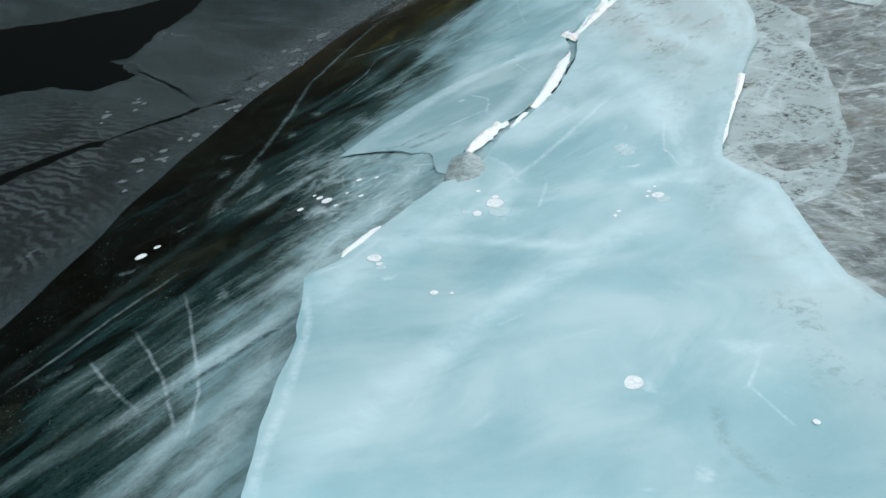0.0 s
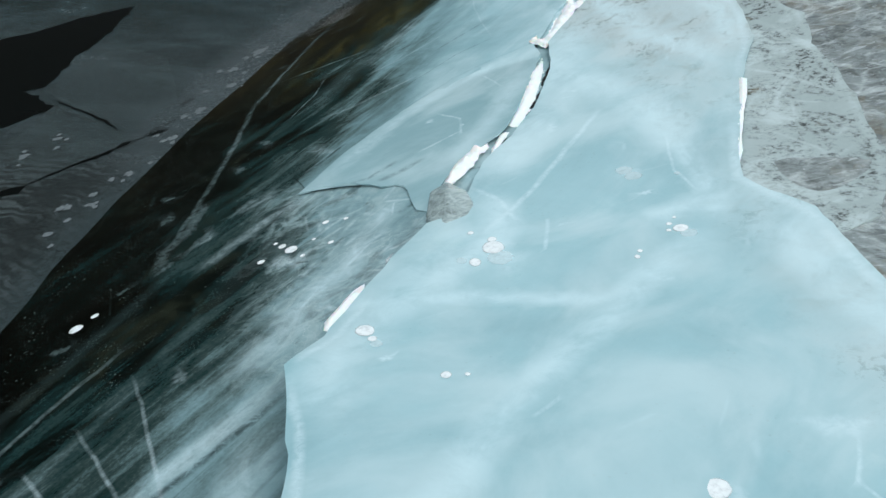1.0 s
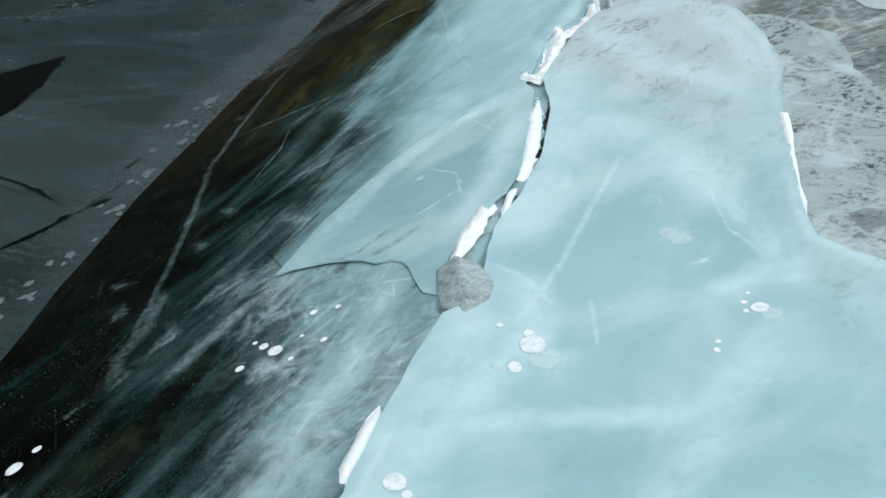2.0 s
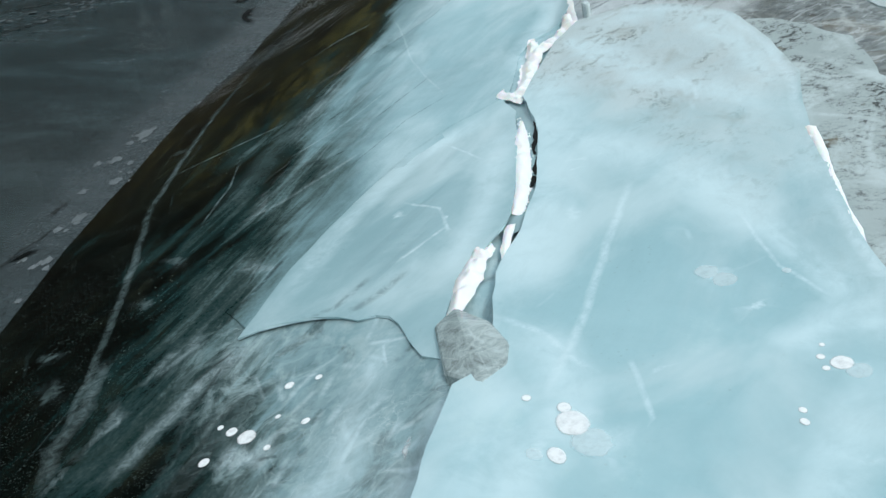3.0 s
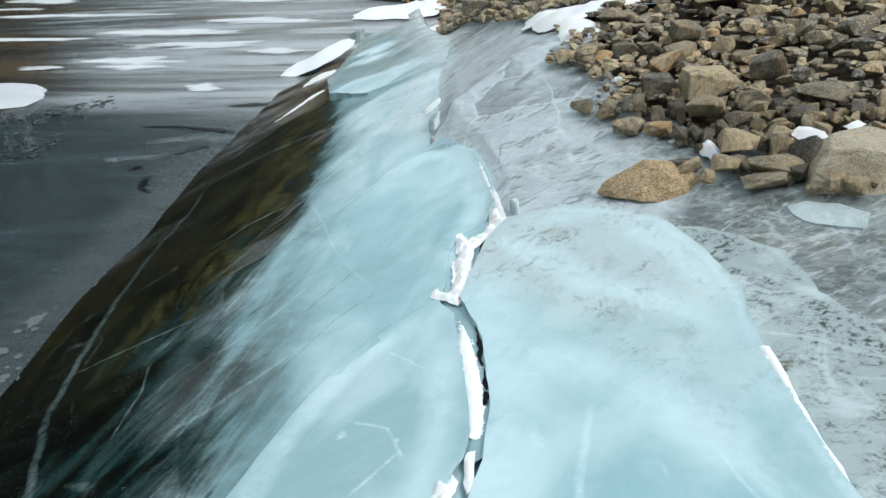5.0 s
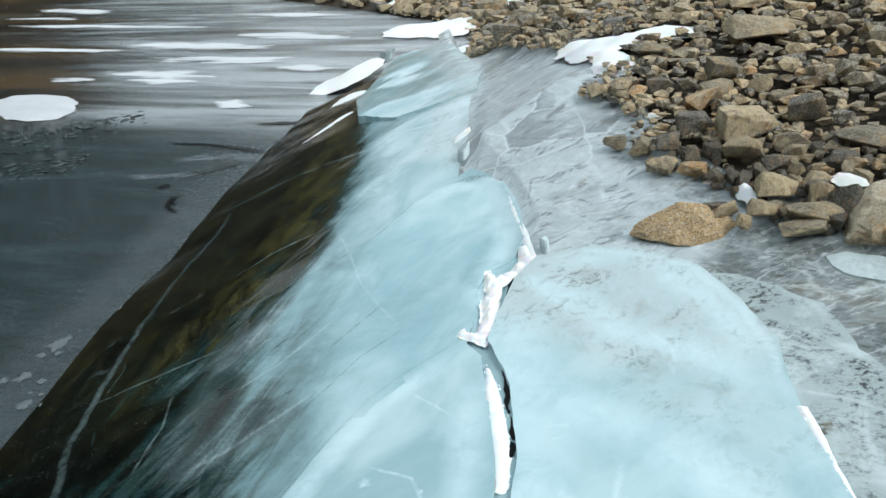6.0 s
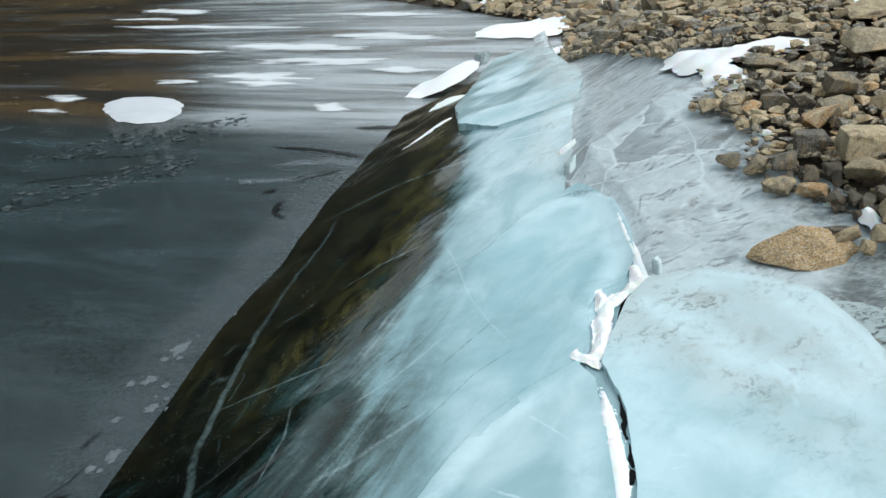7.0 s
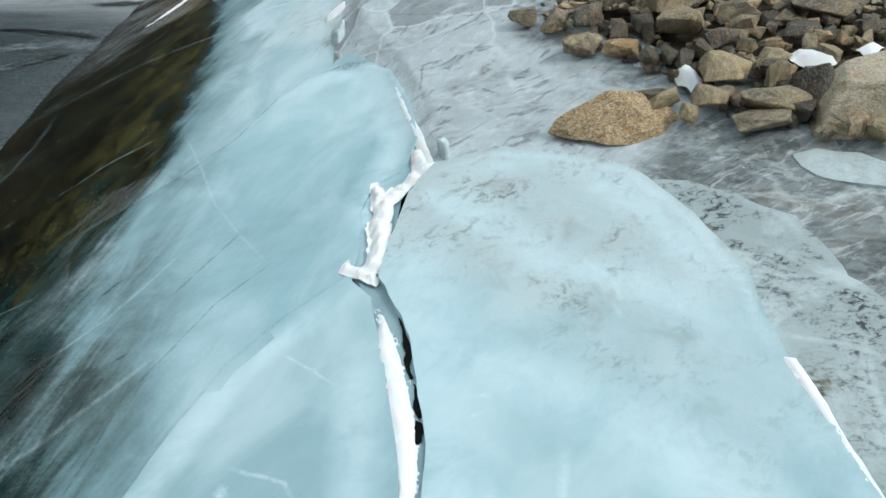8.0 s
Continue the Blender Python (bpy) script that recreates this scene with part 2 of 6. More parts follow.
    nrm = n.bump(ripple, 0.20, 0.018)
    nrm = n.bump(n.noise(p, 9, 4, 0.55), 0.08, 0.005, nrm)
    nrm = n.bump(scratch, 0.10, 0.004, nrm)
    nrm = n.bump(n.math("MULTIPLY", n.axis(shard, 2), feather), 0.25, 0.01, nrm)
    nrm = n.bump(n.math("MULTIPLY", crinkle, grey), 0.35, 0.010, nrm)
    rough = n.math("ADD", n.span(n.noise(p, 3.2, 5, 0.6), 0.4, 0.7, 0.015, 0.07), n.math("MULTIPLY", grey, 0.14))
    return n.skin(body, rough, nrm, 1.29)


def make_lake_ice():
    """Level lake ice: slate grey with a thin frost, clear and dark in places, mirrored brown slopes and sky painted in
    far off.
    """
    n = Nodes("lake_ice")
    p = n.place()
    along = n.turned(p, -38, (0.8, 2.4, 1.0))
    frost = n.span(n.noise(along, 0.9, 8, 0.66, 0.5), 0.40, 0.66)
    speck = n.noise(p, 30, 6, 0.74, 0.8)
    body = n.mix(frost, (0.011, 0.026, 0.029), (0.032, 0.056, 0.062))
    # near: sky sheen on the close ice, painted as a lighter body
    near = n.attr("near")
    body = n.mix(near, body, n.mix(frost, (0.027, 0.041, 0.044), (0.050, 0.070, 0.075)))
    body = n.mix(n.math("MULTIPLY", n.math("MULTIPLY", n.span(speck, 0.49, 0.56), n.span(n.noise(along, 1.3, 6, 0.64, 0.5), 0.44, 0.60, 0.25, 1.0)), 0.62), body, n.mix(near, (0.010, 0.014, 0.015), (0.013, 0.019, 0.020)))
    edge = n.attr("edge")
    body = n.mix(n.math("MULTIPLY", edge, n.span(n.noise(along, 3.0, 7, 0.66), 0.30, 0.70, 0.40, 1.0)), body, (0.066, 0.083, 0.089))
    swirl = n.rings(p, (-3.3, 2.6), 4.6, 9.0)
    mask = n.math("MULTIPLY", n.attr("swirl"), n.span(n.noise(p, 2.3, 5, 0.6), 0.36, 0.56))
    body = n.mix(n.math("MULTIPLY", n.attr("swirl"), 0.8), body, (0.012, 0.016, 0.016))
    body = n.mix(n.math("MULTIPLY", mask, n.span(swirl, 0.35, 0.75, 0.0, 0.75)), body, (0.060, 0.076, 0.078))
    body = n.mix(n.math("MULTIPLY", mask, n.span(n.noise(p, 9, 5, 0.7, 0.5), 0.60, 0.68, 0.0, 0.7)), body, (0.13, 0.16, 0.165))
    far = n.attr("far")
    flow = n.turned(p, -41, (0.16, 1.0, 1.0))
    # pale lifts the bands where sky is mirrored, lowers them where slopes are
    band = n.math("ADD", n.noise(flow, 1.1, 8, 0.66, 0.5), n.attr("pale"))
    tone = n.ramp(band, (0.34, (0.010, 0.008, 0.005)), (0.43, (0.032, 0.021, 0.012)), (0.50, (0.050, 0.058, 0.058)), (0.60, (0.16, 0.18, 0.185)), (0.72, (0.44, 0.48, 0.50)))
    # brown bands: the mountain side's reflection, put into the colour
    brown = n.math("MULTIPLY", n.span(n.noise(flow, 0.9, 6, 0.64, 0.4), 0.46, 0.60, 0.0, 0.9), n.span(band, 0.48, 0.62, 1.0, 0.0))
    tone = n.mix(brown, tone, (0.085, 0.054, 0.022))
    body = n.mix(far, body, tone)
    nrm = n.bump(n.noise(along, 3.0, 5, 0.6), 0.10, 0.012)
    nrm = n.bump(speck, 0.7, 0.010, nrm)
    rough = n.math("ADD", n.span(speck, 0.46, 0.56, 0.05, 0.16), n.math("MULTIPLY", frost, 0.12))
    rough = n.math("ADD", rough, n.math("MULTIPLY", edge, 0.12))
    return n.skin(body, rough, nrm, 1.31, Specular_IOR_Level=n.span(n.math("MULTIPLY", brown, far), 0.2, 0.9, 0.42, 0.20))


def make_shore_ice():
    """Thin grey ice over stones: see-through where thin is 1, milky with white runs where it is 0."""
    n = Nodes("shore_ice")
    p = n.place()
    flow = n.turned(p, -55, (0.9, 1.7, 1.0))
    veil = n.noise(flow, 1.9, 7, 0.62, 0.5)
    stones = n.noise(flow, 6.5, 6, 0.66, 0.5)
    under = n.cells(n.turned(p, 80, (1.0, 1.5, 1.0)), 8.0, "F1", "Color")
    tint = n.axis(under, 0)
    bed = n.ramp(tint, (0.10, (0.060, 0.064, 0.058)), (0.45, (0.145, 0.165, 0.160)), (0.75, (0.230, 0.245, 0.225)), (0.95, (0.165, 0.150, 0.115)))
    bed = n.mix(n.span(stones, 0.36, 0.60, 0.15, 0.85), bed, (0.30, 0.345, 0.35))
    fleck = n.noise(n.turned(p, -60, (1.0, 1.8, 1.0)), 26, 6, 0.74, 0.3)
    patch = n.span(n.noise(p, 3.3, 5, 0.62), 0.40, 0.60)
    bed = n.mix(n.math("MULTIPLY", patch, n.span(fleck, 0.50, 0.60, 0.0, 0.70)), bed, (0.070, 0.082, 0.083))
    bed = n.mix(n.span(n.noise(p, 9, 4, 0.6), 0.60, 0.72, 0.0, 0.45), bed, (0.15, 0.125, 0.085))
    milky = n.mix(stones, (0.43, 0.505, 0.53), (0.63, 0.70, 0.725))
    thin = n.attr("thin")
    f = n.math("ADD", n.math("SUBTRACT", n.math("MULTIPLY", n.math("SUBTRACT", veil, 0.5), 2.6), n.math("MULTIPLY", thin, 1.1)), 0.98)
    f = n.math("ADD", f, n.math("MULTIPLY", n.math("SUBTRACT", stones, 0.5), 0.9))
    body = n.mix(n.span(f, 0.1, 0.95, 0.0, 0.96), bed, milky)
    run = n.noise(n.turned(p, -48, (0.8, 1.9, 1.0)), 3.4, 7, 0.66, 0.5)
    body = n.mix(n.span(run, 0.54, 0.66, 0.0, 0.5), body, (0.72, 0.80, 0.815))
    net = n.cells(n.turned(n.warped(p, 3.5, 0.35), -60, (0.8, 1.5, 1.0)), 4.6)
    body = n.mix(n.math("MULTIPLY", n.span(net, 0.0, 0.08, 0.3, 0.0), n.span(veil, 0.44, 0.62, 0.0, 1.0)), body, (0.76, 0.84, 0.85))
    body = n.mix(n.math("MULTIPLY", n.attr("brown_tint"), n.span(fleck, 0.42, 0.58)), body, (0.12, 0.085, 0.05))
    body = n.mix(n.math("MULTIPLY", n.attr("vein"), n.span(stones, 0.36, 0.6, 0.3, 0.9)), body, (0.68, 0.755, 0.77))
    body = n.mix(n.math("MULTIPLY", n.attr("seam"), n.span(fleck, 0.4, 0.56, 0.2, 0.9)), body, (0.03, 0.035, 0.034))
    # tiny white glints, painted as specks
    body = n.mix(n.span(n.noise(flow, 42, 3, 0.6), 0.68, 0.74, 0.0, 0.8), body, (0.80, 0.86, 0.87))
    bent = n.warped(p, 2.2, 0.34)
    floe = n.cells(bent, 3.3)
    tone = n.axis(n.cells(bent, 3.3, "F1", "Color"), 0)
    broken = n.math("MULTIPLY", n.span(n.noise(p, 1.1, 4, 0.6, 0.4), 0.38, 0.55), n.span(n.axis(p, 1), 4.9, 6.2, 0.22, 1.0))
    body = n.mix(n.math("MULTIPLY", broken, n.span(tone, 0.35, 0.9, 0.0, 0.62)), body, (0.17, 0.195, 0.205))
    body = n.mix(n.math("MULTIPLY", broken, n.span(floe, 0.0, 0.045, 0.75, 0.0)), body, (0.70, 0.77, 0.795))
    lap = n.noise(n.turned(p, -12, (0.8, 1.9, 1.0)), 8.0, 7, 0.64, 0.8)
    comb = n.noise(n.turned(p, -10, (0.9, 3.2, 1.0)), 11.0, 6, 0.66, 0.7)
    # lap: dark and bright sides of glassy ripples, put into the colour
    body = n.mix(n.span(lap, 0.34, 0.46, 0.62, 0.0), body, (0.12, 0.140, 0.150))
    body = n.mix(n.span(lap, 0.57, 0.68, 0.0, 0.55), body, (0.68, 0.745, 0.77))
    # comb: sky highlights on ripples, painted as pale streaks
    body = n.mix(n.math("MULTIPLY", thin, n.span(comb, 0.54, 0.66, 0.0, 0.40)), body, (0.66, 0.72, 0.76))
    nrm = n.bump(n.noise(p, 5.5, 6, 0.60, 0.4), 0.55, 0.030)
    nrm = n.bump(lap, 0.6, 0.022, nrm)
    nrm = n.bump(comb, 0.5, 0.014, nrm)
    nrm = n.bump(fleck, 0.30, 0.008, nrm)
    return n.skin(body, n.span(veil, 0.3, 0.7, 0.06, 0.18), nrm, 1.31)


def make_plate_ice():
    """A thin see-through plate over stones: grey-green, with dense dark flecks in patches and pale healed cracks."""
    n = Nodes("plate_ice")
    p = n.place()
    soft = n.noise(p, 2.6, 7, 0.62, 0.6)
    fleck = n.noise(n.turned(p, -50, (1.0, 1.3, 1.0)), 34, 6, 0.76, 0.4)
    patch = n.span(n.noise(p, 4.2, 6, 0.66, 0.5), 0.42, 0.56)
    body = n.mix(soft, (0.25, 0.31, 0.31), (0.50, 0.585, 0.59))
    body = n.mix(n.math("MULTIPLY", patch, n.span(fleck, 0.42, 0.52, 0.0, 0.45)), body, (0.22, 0.25, 0.24))
    body = n.mix(n.math("MULTIPLY", patch, n.span(fleck, 0.52, 0.58, 0.0, 0.9)), body, (0.030, 0.036, 0.036))
    brown = n.math("MULTIPLY", n.span(n.noise(p, 7, 4, 0.6), 0.60, 0.70, 0.0, 0.7), n.span(fleck, 0.40, 0.55, 0.3, 1.0))
    body = n.mix(brown, body, (0.15, 0.125, 0.075))
    body = n.mix(n.span(n.noise(p, 2.4, 7, 0.66, 0.5), 0.48, 0.62, 0.0, 0.75), body, (0.56, 0.66, 0.67))
    body = n.mix(n.math("MULTIPLY", n.attr("vein"), n.span(fleck, 0.40, 0.58, 0.25, 0.8)), body, (0.60, 0.70, 0.71))
    nrm = n.bump(soft, 0.35, 0.02)
    nrm = n.bump(fleck, 0.2, 0.005, nrm)
    return n.skin(body, 0.09, nrm, 1.31)


def make_snow():
    n = Nodes("snow")
    p = n.place()
    grain = n.noise(p, 120, 3, 0.7)
    lump = n.noise(p, 14, 5, 0.6)
    body = n.mix(lump, (0.90, 0.92, 0.93), (0.95, 0.955, 0.955))
    nrm = n.bump(lump, 0.25, 0.02)
    nrm = n.bump(grain, 0.35, 0.004, nrm)
    return n.skin(body, 0.75, nrm, 1.31, Subsurface_Weight=0.25, Subsurface_Scale=0.03)


def make_old_snow():
    """Packed grey-white snow, wind-polished."""
    n = Nodes("old_snow")
    p = n.place()
    soft = n.noise(p, 2.2, 6, 0.62, 0.4)
    return n.skin(n.mix(soft, (0.50, 0.52, 0.545), (0.66, 0.675, 0.695)), 0.7, n.bump(soft, 0.3, 0.03), 1.31)


def make_thin_snow():
    """Wind-laid snow on ice: closed in the middle, thinning out in streaks."""
    n = Nodes("thin_snow")
    p = n.place()
    f = n.attr("fade")
    streak = n.noise(n.turned(p, -42, (0.35, 2.6, 1.0)), 1.7, 8, 0.68, 0.4)
    f = n.span(n.math("ADD", f, n.math("MULTIPLY", n.math("SUBTRACT", streak, 0.5), 2.0)), 0.34, 0.85, 0.0, 0.95)
    n.skin(n.mix(streak, (0.56, 0.60, 0.62), (0.80, 0.82, 0.83)), 0.8, n.bump(streak, 0.3, 0.03), 1.31)
    return n.veiled(f)


def make_rock(name, stops, rust, per_island=False, speck=34, contrast=1.0, gloss=0.85):
    """Weathered stone: its own tone by chance, then stains, crystals and pits."""
    n = Nodes(name)
    p = n.place() if per_island else n.local()
    luck = n.island() if per_island else n.chance()
    big = n.noise(p, speck * 0.13, 6, 0.64, 0.5)
    grain = n.noise(p, speck, 5, 0.75)
    salt = n.cells(p, speck * 1.6, "F1", "Color")
    tone = n.math("ADD", n.math("MULTIPLY", luck, 0.92), n.math("MULTIPLY", n.math("SUBTRACT", big, 0.5), 0.55))
    body = n.ramp(tone, *stops)
    body = n.mix(n.math("MULTIPLY", n.span(big, 0.48, 0.66), n.span(n.noise(p, speck * 0.3, 5, 0.7), 0.38, 0.60, 0.0, 0.85)), body, rust)
    body = n.mix(n.span(n.noise(p, speck * 0.24, 7, 0.72, 0.8), 0.50, 0.64, 0.0, 0.62 / (0.6 + contrast)), body, (0.052, 0.042, 0.030))
    body = n.mix(n.span(n.axis(salt, 0), 0.62, 0.80, 0.0, 0.35 * contrast), body, (0.66, 0.60, 0.50))
    body = n.mix(n.span(n.axis(salt, 1), 0.70, 0.84, 0.0, 0.40 * contrast), body, (0.06, 0.052, 0.042))
    body = n.mix(n.span(grain, 0.56, 0.68, 0.0, min(0.9, 0.55 * contrast)), body, (0.050, 0.043, 0.034))
    nrm = n.bump(big, 0.7, 0.6 / speck)
    nrm = n.bump(grain, 0.6, 0.22 / speck, nrm)
    return n.skin(body, n.span(luck, 0.1, 0.5, gloss * 0.5, gloss), nrm, 1.45)


def make_beach():
    n = Nodes("beach_gravel")
    p = n.place()
    g = n.noise(p, 40, 4, 0.7)
    body = n.mix(g, (0.018, 0.014, 0.010), (0.085, 0.066, 0.045))
    nrm = n.bump(n.cells(p, 16, "F1"), 0.8, 0.03)
    return n.skin(body, 0.9, nrm)


def make_vein(name, color, core, grainy=0.5, shine=0.5):
    """A healed crack or a haze inside the ice: a soft band whose edges fade."""
    n = Nodes(name)
    p = n.place()
    f = n.attr("fade")
    patchy = n.span(n.noise(p, 11, 6, 0.68, 0.8), 0.30, 0.62, 1.0 - grainy, 1.0)
    f = n.math("MULTIPLY", n.math("MULTIPLY", f, patchy), core)
    n.skin(color, 0.35, None, 1.31, Specular_IOR_Level=shine)
    return n.veiled(f)


def make_frost(name, low, high, core):
    """A flat gas bubble under the surface: white inside, melting into the ice at its rim."""
    n = Nodes(name)
    p = n.place()
    f = n.math("MULTIPLY", n.math("MULTIPLY", n.attr("fade"), n.span(n.noise(p, 55, 4, 0.6), 0.25, 0.6, 0.72, 1.0)), core)
    n.skin(n.mix(n.noise(p, 38, 4, 0.6), low, high), 0.3, None, 1.31, Specular_IOR_Level=0.25)
    return n.veiled(f)


def make_bubble(name, low, high):
    n = Nodes(name)
    p = n.place()
    return n.skin(n.mix(n.noise(p, 38, 4, 0.6), low, high), 0.22, n.bump(n.noise(p, 60, 3), 0.1, 0.002), 1.31)


def make_clear_ice(name, low, mid, high):
    """A broken lump of glass-clear ice with cloudy fractures."""
    n = Nodes(name)
    p = n.place()
    haze = n.noise(n.warped(p, 14.0, 0.06), 12, 9, 0.72, 1.2)
    body = n.ramp(haze, (0.32, low), (0.45, mid), (0.62, high))
    crack = n.cells(n.turned(p, 30, (1, 1.7, 1.3)), 9)
    body = n.mix(n.span(crack, 0.0, 0.03, 0.28, 0.0), body, (0.62, 0.72, 0.73))
    nrm = n.bump(haze, 0.4, 0.012)
    return n.skin(body, 0.06, nrm, 1.31)


def make_mountain():
    n = Nodes("mountain_side")
    p = n.place()
    wood = n.noise(p, 0.06, 6, 0.65)
    body = n.ramp(wood, (0.35, (0.003, 0.004, 0.002)), (0.55, (0.013, 0.012, 0.006)), (0.72, (0.042, 0.034, 0.018)))
    slope = n.ramp(n.noise(n.turned(p, 0, (1.0, 1.0, 0.35)), 0.05, 6, 0.7), (0.36, (0.008, 0.006, 0.003)), (0.52, (0.026, 0.019, 0.009)), (0.68, (0.070, 0.052, 0.025)))
    foot = n.span(n.math("ADD", n.axis(p, 2), n.math("MULTIPLY", wood, 60.0)), 55.0, 100.0, 1.0, 0.0)
    foot = n.math("MULTIPLY", foot, n.span(n.axis(p, 0), -60.0, -10.0, 1.0, 0.0))
    body = n.mix(foot, body, slope)
    return n.skin(body, 0.95, n.bump(wood, 1.0, 6.0))


SLAB_ICE = make_slab_ice()
LAKE_ICE = make_lake_ice()
SHORE_ICE = make_shore_ice()
SNOW = make_snow()
OLD_SNOW = make_old_snow()
THIN_SNOW = make_thin_snow()
TONES = ((0.10, (0.085, 0.078, 0.062)), (0.24, (0.19, 0.165, 0.118)), (0.34, (0.34, 0.275, 0.17)), (0.46, (0.50, 0.395, 0.235)), (0.56, (0.20, 0.18, 0.138)), (0.68, (0.42, 0.335, 0.20)), (0.82, (0.58, 0.475, 0.315)), (0.89, (0.46, 0.255, 0.095)), (0.97, (0.66, 0.575, 0.425)))
WET_TONES = ((0.1, (0.040, 0.038, 0.030)), (0.4, (0.105, 0.090, 0.062)), (0.65, (0.075, 0.070, 0.056)), (0.85, (0.22, 0.168, 0.098)), (0.95, (0.19, 0.105, 0.040)))
GRANITE = make_rock("tan_granite", ((0.1, (0.42, 0.285, 0.14)), (0.9, (0.50, 0.345, 0.175))), (0.34, 0.20, 0.08), False, 105, 1.5)
PALE_ROCK = make_rock("pale_rock", ((0.1, (0.46, 0.39, 0.27)), (0.9, (0.58, 0.50, 0.37))), (0.48, 0.30, 0.14), False, 130, 1.1)
ROCK = make_rock("shore_rock", TONES, (0.30, 0.165, 0.062), False, 26, 0.6)
WET_ROCK = make_rock("wet_rock", WET_TONES, (0.20, 0.105, 0.038), False, 26, 0.5, 0.4)
RUBBLE = make_rock("far_rubble", TONES, (0.33, 0.21, 0.095), True, 60)
GRAVEL = make_beach()
LAKE_HAZE = make_vein("lake_haze", (0.20, 0.235, 0.255), 0.55, 0.6)
DARK_SEAM = make_vein("dark_seam", (0.012, 0.016, 0.016), 0.85, 0.6)
BLACK_ICE_AND_GAP = make_vein("black_ice_and_gap_shade", (0.002, 0.003, 0.003), 1.0, 0.0, 0.1)
PALE_PLATE = make_vein("pale_lake_plate", (0.080, 0.106, 0.110), 0.6, 0.35, 0.4)
BUBBLE = make_frost("frozen_bubble", (0.88, 0.93, 0.95), (0.96, 0.975, 0.98), 0.98)
FAINT_BUBBLE = make_frost("faint_bubble", (0.76, 0.90, 0.93), (0.84, 0.95, 0.97), 0.50)
GREY_BUBBLE = make_frost("grey_bubble", (0.10, 0.12, 0.128), (0.27, 0.305, 0.32), 0.75)
CLEAR_ICE = make_clear_ice("clear_ice", (0.12, 0.155, 0.15), (0.30, 0.365, 0.365), (0.47, 0.565, 0.57))
STUB_ICE = make_clear_ice("stub_ice", (0.40, 0.52, 0.53), (0.58, 0.70, 0.71), (0.78, 0.87, 0.88))
PLATE_ICE = make_plate_ice()
DARK_CRUMB = make_bubble("dark_crumb", (0.02, 0.028, 0.030), (0.075, 0.095, 0.10))
MOUNTAIN = make_mountain()


# ---- mesh helpers ----
def part(name, bm, material, parent, label=""):
    """Links a bmesh as one mesh object under a thing or a part."""
    me = bpy.data.meshes.new(name)
    bm.to_mesh(me)
    bm.free()
    me.materials.append(material)
    ob = new(name, me)
    if parent is not None:
        ob.parent = parent
    if label:
        tagged(ob, label)
    return ob


def smooth(ob):
    ob.data.polygons.foreach_set("use_smooth", [True] * len(ob.data.polygons))
    return ob


def inside(x, y, ring):
    odd, (ax, ay) = False, ring[-1]
    for bx, by in ring:
        if (ay > y) != (by > y) and x < (bx - ax) * (y - ay) / (by - ay) + ax:
            odd = not odd
        ax, ay = bx, by
    return odd


def torn(points, step, ragged, seed, closed=True):
    """A line cut into short lengths and shaken a little, as a break runs."""
    out = []
    ends = points[1:] + points[:1] if closed else points[1:]
    for (ax, ay), (bx, by) in zip(points, ends):
        long = math.hypot(bx - ax, by - ay)
        k = max(1, round(long / step))
        nx, ny = -(by - ay) / max(long, 1e-6), (bx - ax) / max(long, 1e-6)
        for i in range(k):
            f = i / k
            x, y = ax + (bx - ax) * f, ay + (by - ay) * f
            d = ragged * (noise.noise((x * 9 + seed, y * 9, seed)) + 0.5 * noise.noise((x * 31, y * 31 + seed, seed)) + 0.2 * noise.noise((x * 83 + seed, y * 83, seed)))
            out.append((x + nx * d, y + ny * d))
    if not closed:
        out.append(points[-1])
    return out


def away(xs, ys, line):
    """The distance of many places from a line, and how far along it each lies, 0 to 1."""
    best, where, total = np.full(len(xs), 9.0), np.zeros(len(xs)), 0.0
    spans = [math.hypot(b[0] - a[0], b[1] - a[1]) for a, b in zip(line, line[1:])]
    for (ax, ay), (bx, by), long in zip(line, line[1:], spans):
        f = np.clip(((xs - ax) * (bx - ax) + (ys - ay) * (by - ay)) / max(long * long, 1e-9), 0, 1)
        d = np.hypot(xs - ax - f * (bx - ax), ys - ay - f * (by - ay))
        near = d < best
        best[near], where[near] = d[near], ((total + f * long) / sum(spans))[near]
        total += long
    return best, where


def mark_points(marks):
    """Extra corners for a plate's mesh, so that its veins and spots come out sharp."""
    out = []
    for kind, shape, width, strong in marks:
        if len(shape) == 5 and not isinstance(shape[0], tuple):
            x, y, rx, ry, turn = shape
            for r in (0.0, 0.55, 0.85, 1.1):
                for i in range(1 if r == 0 else 12):
                    a = 2 * math.pi * i / 12
                    px, py = rx * r * math.cos(a), ry * r * math.sin(a)
                    out.append((x + px * math.cos(turn) - py * math.sin(turn), y + px * math.sin(turn) + py * math.cos(turn)))
            continue
        line = shape
        step = max(0.02, width * 0.5)
        for (ax, ay), (bx, by) in zip(line, line[1:]):
            long = math.hypot(bx - ax, by - ay)
            nx, ny = -(by - ay) / long, (bx - ax) / long
            for i in range(max(1, round(long / step))):
                f = i * step / long
                for k in (-1, -0.5, -0.18, 0.18, 0.5, 1):
                    out.append((ax + (bx - ax) * f + nx * k * width / 2, ay + (by - ay) * f + ny * k * width / 2))
    return out


